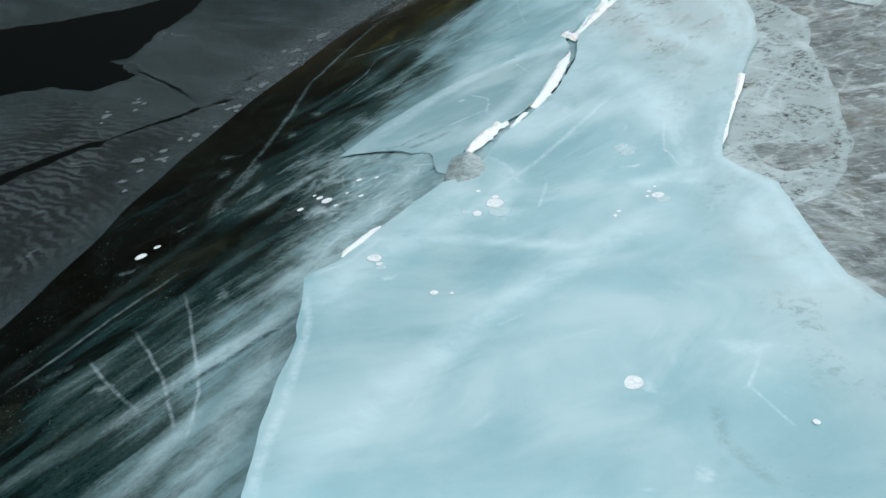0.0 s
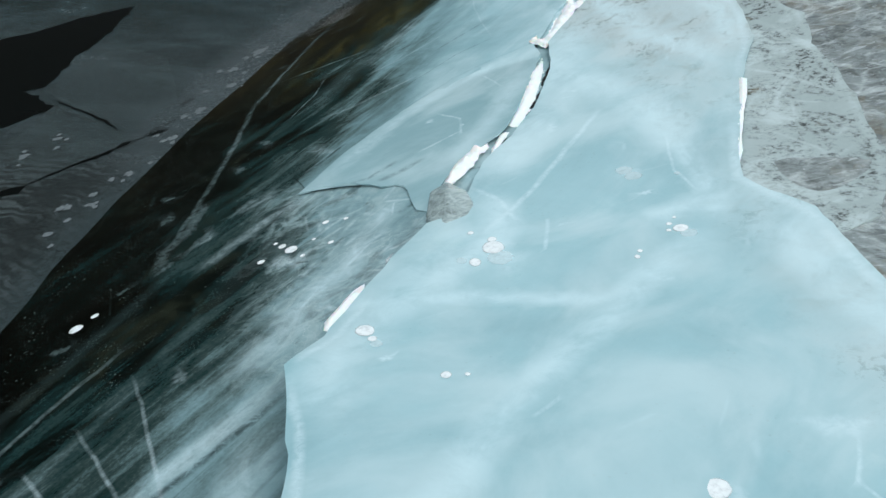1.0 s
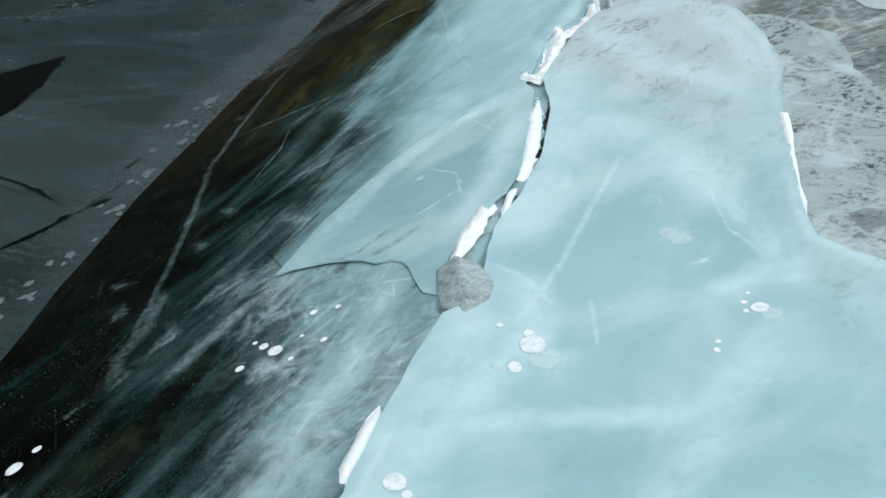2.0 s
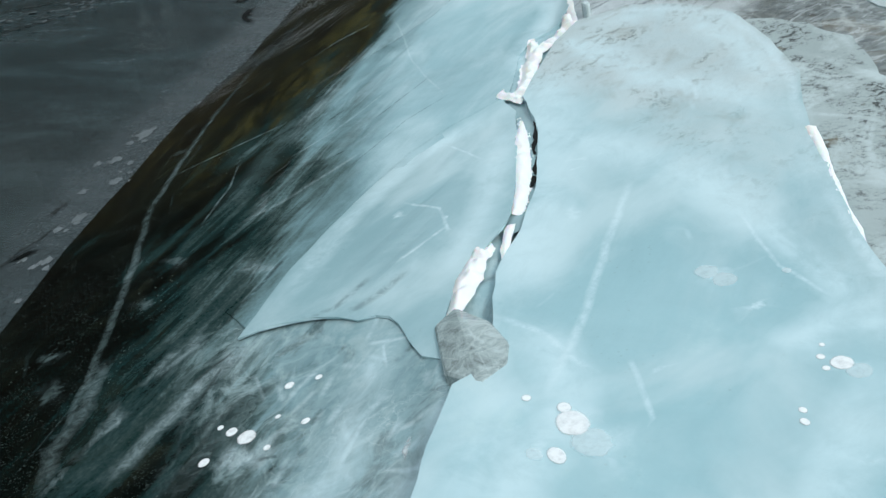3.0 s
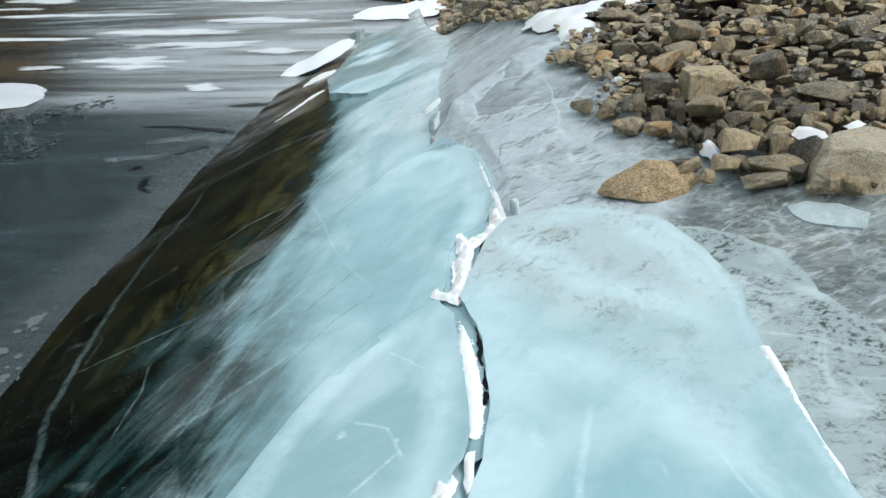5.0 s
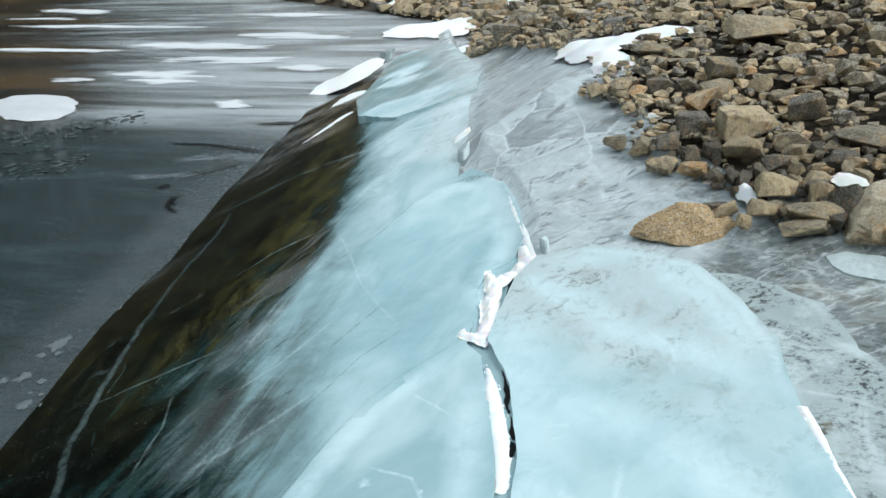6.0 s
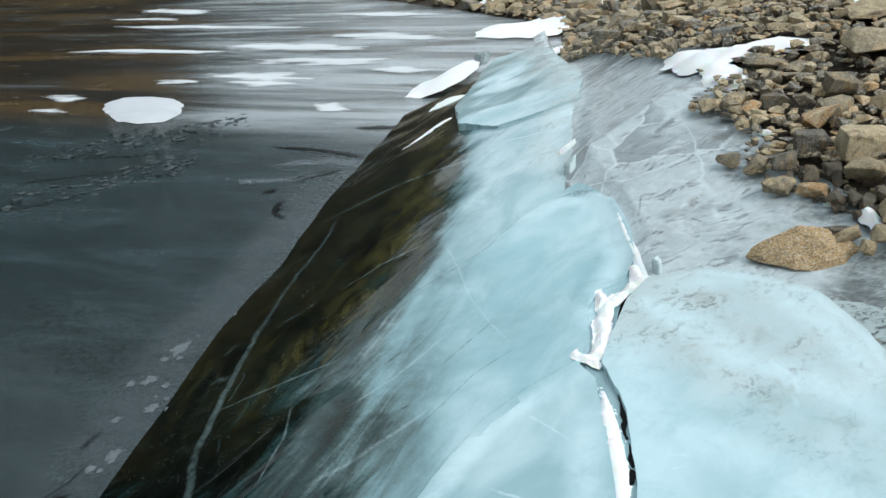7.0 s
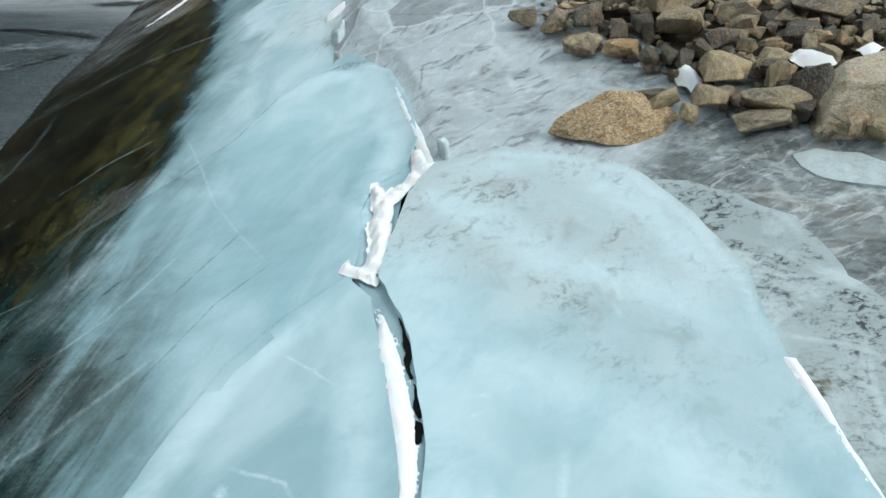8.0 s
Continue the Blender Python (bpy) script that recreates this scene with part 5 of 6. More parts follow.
for x, y, rx, ry in ((0.096, 2.805, 0.044, 0.056), (0.638, 3.285, 0.032, 0.036), (0.80, 3.17, 0.012, 0.014), (0.655, 3.225, 0.034, 0.036), (0.70, 2.755, 0.030, 0.028), (-0.315, 2.345, 0.020, 0.022), (-0.03, 2.82, 0.018, 0.026)):
    bubble(x, y, rx, ry, right_top, right_plate, 0.2, 0.0015, FAINT_BUBBLE, 0.12)
for x, y, rx, ry, turn in (
    (-0.515, 3.52, 0.016, 0.016, 0.6), (-0.43, 3.50, 0.012, 0.012, 0.7), (-0.69, 3.42, 0.018, 0.019, 0.5), (-0.65, 3.37, 0.028, 0.030, 0.5), (-0.72, 3.46, 0.010, 0.011, 0.5),
    (-0.77, 3.34, 0.017, 0.017, 0.5), (-0.60, 3.29, 0.011, 0.012, 0.2), (-0.49, 3.33, 0.014, 0.013, 0.2), (-0.56, 3.40, 0.009, 0.009, 0.2), (-1.50, 3.25, 0.030, 0.028, 0.3), (-1.44, 3.31, 0.018, 0.016, 0.3),
):
    bubble(x, y, rx, ry, on_left, near_flank, turn)


# ---- snow ----
def snow(name, ring, ground, high, label, seed, step=0.03, ragged=0.02, soft=0.05, edge=0.03, group="", parent=None, material=None, rugged=1.0):
    """A lump or patch of snow: full in the middle, thin at its rim."""
    rim = list(ring)

    def full(x, y):
        d = 9.0
        for (ax, ay), (bx, by) in zip(rim, rim[1:] + rim[:1]):
            lx, ly = bx - ax, by - ay
            f = min(max(((x - ax) * lx + (y - ay) * ly) / (lx * lx + ly * ly + 1e-9), 0), 1)
            d = min(d, math.hypot(x - ax - f * lx, y - ay - f * ly))
        return 1 - math.exp(-d / soft)

    def top(x, y):
        return ground(x, y) - 0.006 + high * full(x, y) * (1 + 0.55 * rugged * noise.noise((x / soft * 0.5, y / soft * 0.5, seed)) + 0.28 * rugged * noise.noise((x / soft * 2.0, y / soft * 2.0, seed)))

    ob = sheet(name, ring, top, step, material or SNOW, 0.0, (("fade", full),) if material else (), ragged, seed, parent, edge, 0.0)
    return tagged(ob, label, "snow", group)


def oval(x, y, rx, ry, turn, seed, n=22, deep=None):
    deep = turn + math.pi / 2 if deep is None else deep
    out = []
    for i in range(n):
        a = 2 * math.pi * i / n
        k = 1 + 0.40 * noise.noise((math.cos(a) * 1.4 + seed * 1.7, math.sin(a) * 1.4, seed)) + 0.30 * noise.noise((math.cos(a) * 4 + seed, math.sin(a) * 4, seed))
        px, py = rx * k * math.cos(a), ry * k * math.sin(a)
        out.append((x + px * math.cos(turn) + py * math.cos(deep), y + px * math.sin(turn) + py * math.sin(deep)))
    return out


CREST = "crumbled white snow packed in the crest crack"
snow("snow", [(-0.04, 3.54), (0.004, 3.637), (0.03, 3.70), (0.057, 3.734), (0.10, 3.79), (0.13, 3.83), (0.157, 3.85), (0.160, 3.81), (0.20, 3.845), (0.198, 3.80), (0.156, 3.736), (0.114, 3.658), (0.064, 3.593), (0.031, 3.560), (0.0, 3.52)], ridge_z, 0.028, CREST, 11.0, 0.009, 0.018, 0.016, 0.012, "crest snow", rugged=1.2)
snow("snow", [(0.195, 3.735), (0.215, 3.80), (0.244, 3.863), (0.275, 3.91), (0.300, 3.905), (0.262, 3.82), (0.225, 3.74)], ridge_z, 0.026, CREST, 12.0, 0.010, 0.008, 0.018, 0.014, "crest snow", rugged=0.6)
snow(
    "snow",
    [(0.605, 4.725), (0.580, 4.655), (0.530, 4.585), (0.497, 4.525), (0.462, 4.43), (0.430, 4.33), (0.398, 4.235), (0.366, 4.145), (0.338, 4.075), (0.318, 4.02), (0.300, 3.975), (0.350, 3.97), (0.385, 4.02), (0.432, 4.10), (0.474, 4.20), (0.512, 4.31), (0.552, 4.43), (0.590, 4.575), (0.610, 4.67)],
    lambda x, y: ridge_z(x, y) - 0.012, 0.032, CREST, 13.0, 0.010, 0.014, 0.020, 0.012, "crest snow", rugged=0.6,
)
snow(
    "snow",
    [(0.587, 4.973), (0.63, 5.015), (0.655, 4.945), (0.70, 4.99), (0.735, 5.045), (0.77, 5.145), (0.815, 5.20), (0.85, 5.28), (0.879, 5.36), (0.917, 5.375), (0.912, 5.29), (0.99, 5.305), (1.045, 5.33), (1.075, 5.40), (1.105, 5.465), (1.130, 5.41), (1.095, 5.30), (1.108, 5.235), (1.054, 5.205), (0.996, 5.235), (0.908, 5.19), (0.836, 5.095), (0.775, 4.965), (0.712, 4.855), (0.679, 4.875), (0.652, 4.813), (0.629, 4.885)],
    ridge_z, 0.026, CREST, 14.0, 0.009, 0.020, 0.016, 0.012, "crest snow", rugged=1.3,
)
snow("snow", [(1.300, 5.98), (1.268, 5.86), (1.228, 5.70), (1.194, 5.55), (1.150, 5.40), (1.110, 5.28), (1.082, 5.29), (1.112, 5.41), (1.160, 5.56), (1.195, 5.70), (1.238, 5.86), (1.275, 5.96)], ridge_z, 0.012, "thin frost along the rim of the curved plate", 18.0, 0.012, 0.006, 0.016, 0.014, "edge snow", rugged=0.8)
snow("snow", [(-0.300, 3.0), (-0.296, 3.06), (-0.255, 3.115), (-0.237, 3.085), (-0.262, 3.03), (-0.283, 2.985)], lambda x, y: ridge_z(x, y) + 0.010, 0.008, "small frosty crust in the broken ice", 19.0, 0.010, 0.010, 0.014, 0.014, "edge snow", None, THIN_SNOW, 0.8)
snow("snow", [(-0.467, 2.475), (-0.467, 2.525), (-0.412, 2.66), (-0.372, 2.73), (-0.350, 2.765), (-0.352, 2.70), (-0.392, 2.59), (-0.442, 2.46)], right_z, 0.026, "thin strip of snow along the plate's broken edge", 15.0, 0.012, 0.006, 0.022, 0.02, "edge snow", rugged=0.5)
snow("snow", [(1.262, 3.795), (1.288, 3.755), (1.243, 3.640), (1.166, 3.480), (1.102, 3.335), (1.062, 3.222), (1.020, 3.145), (1.040, 3.240), (1.100, 3.400), (1.155, 3.520), (1.215, 3.670)], lambda x, y: right_z(x, y) + 0.010, 0.022, "long white strip of snow along the plate's outer edge", 16.0, 0.014, 0.004, 0.022, 0.02, "edge snow", rugged=0.4)
for i, (x, y, rx, ry, deg) in enumerate((
    (0.65, 12.08, 0.30, 0.34, -35), (-2.55, 14.94, 0.50, 0.42, -36), (-2.66, 14.1, 0.45, 0.24, -35), (-1.15, 15.22, 0.55, 0.34, -37), (0.03, 14.66, 1.05, 0.66, -38), (-1.16, 26.10, 1.8, 0.95, -48),
    (-1.71, 24.62, 1.4, 0.5, -46), (-0.52, 21.73, 3.3, 0.45, -45), (-1.62, 18.85, 2.0, 0.42, -41), (0.87, 17.20, 1.7, 0.60, -41), (1.0, 15.5, 1.4, 0.5, -39), (2.4, 17.3, 1.4, 0.5, -44), (1.9, 13.9, 0.6, 0.3, -40), (3.1, 20.5, 1.5, 0.5, -46),
)):
    far_off = math.atan2(y - 1.9, x + 0.6)
    snow("snow_patch", oval(x, y, rx, ry, radians(deg), 20.0 + i, 22, far_off), lambda px, py: 0.010, 0.012, "flat white snow patch on the dark lake ice", 20.0 + i, 0.09, 0.03, 0.30 * min(rx, ry), 0.10, "lake snow", None, THIN_SNOW)
snow("snow_patch", [(-2.0, 13.75), (-1.98, 14.15), (-1.80, 14.36), (-1.45, 14.25), (-1.12, 13.85), (-1.0, 13.40), (-1.03, 12.85), (-1.22, 12.50), (-1.50, 12.55), (-1.76, 12.85)], lambda x, y: 0.008, 0.05, "rounded grey-white snow pan on the lake ice", 20.0, 0.08, 0.03, 0.10, 0.08, "lake snow", None, OLD_SNOW, 0.4)
for i, (x, y, rx, ry, deg) in enumerate(((4.61, 16.0, 0.85, 0.9, -45), (6.3, 15.8, 0.75, 0.5, -47), (4.32, 13.7, 0.32, 0.3, -41), (6.5, 17.9, 0.5, 0.5, -50), (5.2, 19.0, 0.7, 0.35, -45))):
    snow("snow_patch", oval(x, y, rx, ry, radians(deg), 40.0 + i), lambda px, py: max(0.02, beach_z(px, py) + 0.03), 0.10, "white snow drift at the foot of the far rocks", 40.0 + i, 0.14, 0.03, 0.2, 0.12, "drifts")
snow("snow_drift", [(1.55, 12.1), (1.72, 12.5), (1.95, 12.85), (2.35, 13.1), (2.75, 13.3), (2.78, 12.9), (2.50, 12.15), (2.2, 11.75), (1.92, 11.72)], lambda x, y: max(0, ridge_z(x, y)), 0.12, "white snow drift behind the upthrust slab", 47.0, 0.08, 0.03, 0.3, 0.08, "drifts", rugged=0.4)
snow("snow_drift", [(0.72, 9.16), (1.0, 9.38), (1.27, 9.64), (1.47, 9.72), (1.45, 9.58), (1.25, 9.50), (1.0, 9.27)], lambda x, y: ridge_z(x, y), 0.03, "narrow snow strip at the slab's waterside foot", 48.0, 0.05, 0.02, 0.06, 0.05, "drifts")
snow("snow_drift", [(1.46, 10.6), (1.60, 10.85), (1.80, 10.80), (1.88, 10.55), (1.75, 10.45)], lambda x, y: ridge_z(x, y), 0.04, "narrow snow strip at the slab's waterside foot", 49.0, 0.05, 0.02, 0.06, 0.05, "drifts")
for i, (x, y, rx, ry, deg) in enumerate((
    (1.945, 5.12, 0.045, 0.06, -47), (2.37, 5.25, 0.06, 0.05, -52), (2.07, 5.8, 0.05, 0.04, -51),
    (2.24, 6.42, 0.20, 0.08, -53), (2.87, 6.2, 0.06, 0.05, -54), (3.3, 6.6, 0.3, 0.1, -60), (3.6, 5.9, 0.25, 0.1, -60),
)):
    snow("snow_patch", oval(x, y, rx, ry, radians(deg), 60.0 + i), lambda px, py: beach_z(px, py) - 0.008, 0.045, "white snow lying between the shore rocks", 60.0 + i, 0.035 if rx < 0.3 else 0.06, 0.012, 0.05, 0.035, "shore snow")


TONGUE = [(2.22, 7.20), (2.36, 7.40), (2.52, 7.45), (2.54, 7.1), (2.58, 6.8), (2.70, 6.62), (2.79, 6.44), (2.72, 6.34), (2.60, 6.44), (2.47, 6.54), (2.34, 6.58), (2.36, 6.40), (2.27, 6.36), (2.18, 6.44), (2.14, 6.52), (2.17, 6.67), (2.13, 6.82), (2.20, 7.0)]
snow("snow_patch", TONGUE, lambda x, y: beach_z(x, y) + 0.0, 0.06, "broad tongue of snow between the shore rocks", 75.0, 0.045, 0.04, 0.09, 0.04, "shore snow")
snow("snow_patch", [(1.92, 4.95), (1.98, 4.92), (1.965, 4.84), (1.93, 4.79), (1.905, 4.73), (1.88, 4.79), (1.885, 4.89)], lambda x, y: beach_z(x, y) + 0.012, 0.05, "white snow lying between the shore rocks", 76.0, 0.018, 0.02, 0.035, 0.02, "shore snow")
snow("snow_patch", [(2.20, 4.69), (2.25, 4.66), (2.275, 4.60), (2.275, 4.52), (2.23, 4.52), (2.18, 4.58), (2.18, 4.65)], lambda x, y: beach_z(x, y) + 0.035, 0.05, "white snow lying between the shore rocks", 77.0, 0.018, 0.02, 0.035, 0.02, "shore snow")
snow("snow_patch", [(2.30, 4.53), (2.39, 4.515), (2.40, 4.46), (2.32, 4.44)], lambda x, y: beach_z(x, y) + 0.045, 0.05, "white snow lying between the shore rocks", 78.0, 0.018, 0.02, 0.035, 0.02, "shore snow")


# ---- marks on the lake ice ----
lake_marks = bpy.data.objects["ground"]


def on_lake(x, y):
    return 0.003


rng = random.Random(23)
for x, y, rx, ry, turn in (
    (-0.89, 6.01, 0.040, 0.15, -0.55), (-1.05, 6.46, 0.045, 0.11, -0.4), (-0.65, 6.59, 0.035, 0.08, -0.5), (-0.50, 6.35, 0.05, 0.035, 0.5), (-0.40, 6.62, 0.04, 0.03, 0.4),
    (-1.21, 6.15, 0.035, 0.07, -0.5), (-1.19, 5.86, 0.035, 0.06, -0.4), (-0.25, 7.1, 0.035, 0.05, 0), (-0.2, 7.35, 0.03, 0.04, 0), (-1.35, 5.5, 0.035, 0.07, -0.4),
    (-1.45, 5.15, 0.03, 0.05, -0.4), (-1.62, 4.75, 0.03, 0.04, 0), (-1.75, 4.45, 0.04, 0.03, 0.3), (-2.17, 5.38, 0.035, 0.03, 0), (-1.9, 4.2, 0.03, 0.03, 0), (-2.3, 5.2, 0.03, 0.02, 0),
):
    bubble(x, y, rx, ry * 0.8, on_lake, lake_marks, turn, 0.0005, GREY_BUBBLE, 0.6)
    for _ in range(3):
        k = rng.uniform(0.25, 0.6)
        bubble(x + rng.gauss(0, 0.07), y + rng.gauss(0, 0.13), 0.045 * k, 0.06 * k, on_lake, lake_marks, rng.uniform(-0.6, 0.2), 0.0005, GREY_BUBBLE, 0.6)
for line, width in (
    ([(0.68, 9.66), (0.45, 9.9), (0.23, 10.11), (-0.14, 10.63)], 0.07),
    ([(-0.2, 9.34), (0.08, 9.41), (0.35, 9.55)], 0.07),
    ([(-2.6, 5.95), (-2.2, 5.75), (-1.85, 5.44)], 0.02),
    ([(-1.62, 5.22), (-1.5, 5.33)], 0.03), ([(-1.47, 5.47), (-1.42, 5.52)], 0.03),
    ([(-0.98, 6.32), (-0.72, 6.28), (-0.62, 6.5)], 0.02), ([(-1.5, 5.6), (-1.4, 5.75)], 0.04), ([(-1.72, 5.1), (-1.55, 5.35), (-1.45, 5.5)], 0.02),
    ([(-2.9, 9.9), (-2.3, 9.7), (-1.8, 9.9)], 0.06), ([(-2.6, 10.6), (-1.9, 10.5), (-1.2, 10.6)], 0.07), ([(-2.2, 11.3), (-1.4, 11.0), (-0.8, 11.0)], 0.06),
):
    ribbon("dark_seam", line, width, on_lake, DARK_SEAM, lake_marks, 0.003, width * 23, 0.03)
for line, width in (
    ([(-0.22, 8.79), (-0.27, 8.74), (-0.31, 8.66), (-0.34, 8.54), (-0.33, 8.44), (-0.29, 8.33)], 0.10), ([(-0.30, 8.62), (-0.27, 8.55)], 0.06), ([(-0.40, 9.12), (-0.34, 9.10), (-0.27, 9.07)], 0.16), ([(-0.07, 9.30), (0.12, 9.33), (0.36, 9.44)], 0.07),
    ([(-0.18, 10.61), (0.15, 10.32), (0.43, 9.99), (0.61, 9.70)], 0.14), ([(0.72, 10.9), (1.0, 10.75), (1.28, 10.6)], 0.22), ([(-2.41, 6.09), (-2.03, 5.68), (-1.77, 5.34)], 0.028), ([(-1.62, 5.23), (-1.49, 5.28)], 0.05), ([(-2.15, 4.82), (-1.89, 5.02), (-1.67, 5.15)], 0.03),
):
    ribbon("clear_streak", line, width, on_lake, BLACK_ICE_AND_GAP, lake_marks, 0.004, width * 31, 0.02)
# the two near sheets paint sky sheen on smooth ice as a paler colour
for k, ring in enumerate((
    [(-2.48, 6.25), (-2.33, 6.84), (-2.15, 7.04), (-1.74, 6.63), (-1.56, 6.01), (-1.47, 5.45), (-1.55, 5.29), (-1.78, 5.40), (-2.15, 5.82)],
    [(-2.42, 4.99), (-2.48, 5.38), (-2.35, 5.96), (-2.03, 5.63), (-1.77, 5.31), (-1.65, 5.12), (-1.93, 5.03), (-2.01, 4.81), (-2.26, 4.84)],
    [(-0.24, 9.91), (-0.12, 9.31), (0.58, 9.68), (0.33, 10.06)],
    [(-0.45, 8.95), (-0.20, 9.30), (0.42, 9.55), (0.30, 9.15), (-0.05, 8.60)],
)):
    sheet("pale_plate", ring, lambda x, y: 0.0025, 0.1, PALE_PLATE, 0.0, (("fade", lambda x, y: 0.45),), 0.02, 80.0 + k, lake_marks, 0.05, 0.0)
for k, ring in enumerate((
    [(-4.4, 5.5), (-2.93, 5.84), (-2.57, 5.68), (-2.33, 5.95), (-2.66, 6.31), (-2.5, 6.33), (-2.45, 6.92), (-2.31, 7.43), (-2.24, 8.1), (-2.6, 8.0), (-2.95, 7.75), (-3.6, 7.5), (-4.6, 7.4)],
    [(-2.9, 4.2), (-2.35, 4.72), (-2.12, 4.86), (-1.97, 4.97), (-1.82, 5.07), (-1.70, 5.20), (-1.85, 5.02), (-2.02, 4.90), (-2.3, 4.66), (-2.8, 4.1)],
)):
    sheet("clear_ice_patch", ring, lambda x, y: 0.003, 0.12, BLACK_ICE_AND_GAP, 0.0, (("fade", lambda x, y: 0.97),), 0.05, 90.0 + k, lake_marks, 0.05, 0.0)
for line, width in (
    ([(-0.6, 9.6), (-0.3, 9.4), (0.2, 9.3)], 0.25), ([(-0.2, 9.9), (0.3, 9.75), (0.6, 9.45)], 0.3),
):
    ribbon("haze", line, width, on_lake, LAKE_HAZE, lake_marks, 0.003, width * 17, 0.05)


# ---- broken ice on the crest ----
def crack_z(x, y):
    return ridge_z(x, y) - 0.013


crack_ice = sheet(
    "crack_ice",
    [(0.25, 3.86), (0.29, 3.95), (0.36, 4.11), (0.44, 4.33), (0.505, 4.51), (0.60, 4.78), (0.63, 4.93), (0.70, 4.90), (0.69, 4.83), (0.635, 4.50), (0.565, 4.33), (0.475, 4.10), (0.36, 3.90)],
    crack_z, 0.03, SLAB_ICE, 0.0, (("milk", lambda x, y: 0.66), ("grey", lambda x, y: 0.0), ("dull", lambda x, y: 0.9)), 0.006, 94.0, near_flank, 0.03, 0.004,
)
# flat black sheets stand for the darkness inside the open gaps
for k, ring in enumerate((
    [(0.644, 4.669), (0.646, 4.63), (0.628, 4.561), (0.604, 4.508), (0.598, 4.453), (0.562, 4.405), (0.543, 4.349), (0.533, 4.352), (0.549, 4.421), (0.580, 4.48), (0.606, 4.543), (0.628, 4.604)],
    [(0.474, 4.206), (0.482, 4.184), (0.452, 4.128), (0.428, 4.122), (0.437, 4.153)],
    [(0.533, 4.335), (0.538, 4.325), (0.521, 4.27), (0.495, 4.21), (0.484, 4.20), (0.490, 4.225), (0.513, 4.28)],
)):
    sheet("gap_shade_sheet", ring, lambda x, y: crack_z(x, y) + 0.006, 0.02, BLACK_ICE_AND_GAP, 0.0, (("fade", lambda x, y: 1.0),), 0.012, 95.0 + k, near_flank, 0.015, 0.0)


def chunk(name, points, material, label, category, group=""):
    """A broken lump: the hull of some points, with its edges knocked off."""
    bm = bmesh.new()
    for p in points:
        bm.verts.new(p)
    bmesh.ops.convex_hull(bm, input=bm.verts[:])
    for v in [v for v in bm.verts if not v.link_faces]:
        bm.verts.remove(v)
    bmesh.ops.bevel(bm, geom=bm.edges[:] + bm.verts[:], offset=0.006, segments=1, affect="EDGES")
    ob = part(name, bm, material, None)
    return tagged(ob, label, category, group)


def lump(cx, cy, rx, ry, low, high, lean, seed, count=16):
    """Points of a leaning lump that stands on the ridge."""
    rng = random.Random(seed)
    out = []
    for i in range(count):
        a = 2 * math.pi * i / count + rng.uniform(-0.2, 0.2)
        k = rng.uniform(0.8, 1.05)
        x, y = cx + rx * k * math.cos(a), cy + ry * k * math.sin(a)
        z = ridge_z(x, y)
        out.append((x, y, z - low))
        out.append((x * 0.9 + cx * 0.1 + lean[0], y * 0.9 + cy * 0.1 + lean[1], z + high * rng.uniform(0.75, 1.0)))
    return out


def facet(ring, peak, low, height):
    """Points of a broken block with a flat-lying, slightly peaked face."""
    out = [(x, y, height(x, y) + 0.012) for x, y in ring] + [(x, y, height(x, y) - low) for x, y in ring]
    return out + [(peak[0], peak[1], height(peak[0], peak[1]) + peak[2])]


chunk("ice_block", facet([(-0.085, 3.50), (-0.008, 3.545), (0.055, 3.40), (0.068, 3.27), (0.033, 3.18), (-0.055, 3.13), (-0.12, 3.25)], (-0.02, 3.42, 0.034), 0.10, ridge_z), CLEAR_ICE, "clear broken ice block with cloudy fractures in the crack", "ice block", "ice blocks")
chunk("ice_block", lump(1.30, 6.60, 0.04, 0.07, 0.05, 0.06, (0.01, 0.02), 8, 6), STUB_ICE, "upright glassy ice stub on the crest", "ice block", "ice blocks")
chunk("ice_block", lump(1.155, 5.27, 0.018, 0.05, 0.04, 0.055, (0.0, 0.01), 12, 6), STUB_ICE, "small upright splinter of clear ice beside the crest", "ice block", "ice blocks")
chunk("ice_block", lump(1.44, 6.98, 0.08, 0.03, 0.05, 0.015, (0.0, 0.0), 9, 7), SNOW, "frosted ice stub on the crest", "ice block", "ice blocks")
chunk("ice_block", lump(2.72, 12.75, 0.10, 0.25, 0.05, 0.09, (0.05, 0.05), 10, 7), CLEAR_ICE, "dark-edged ice corner beside the snow drift", "ice block", "ice blocks")


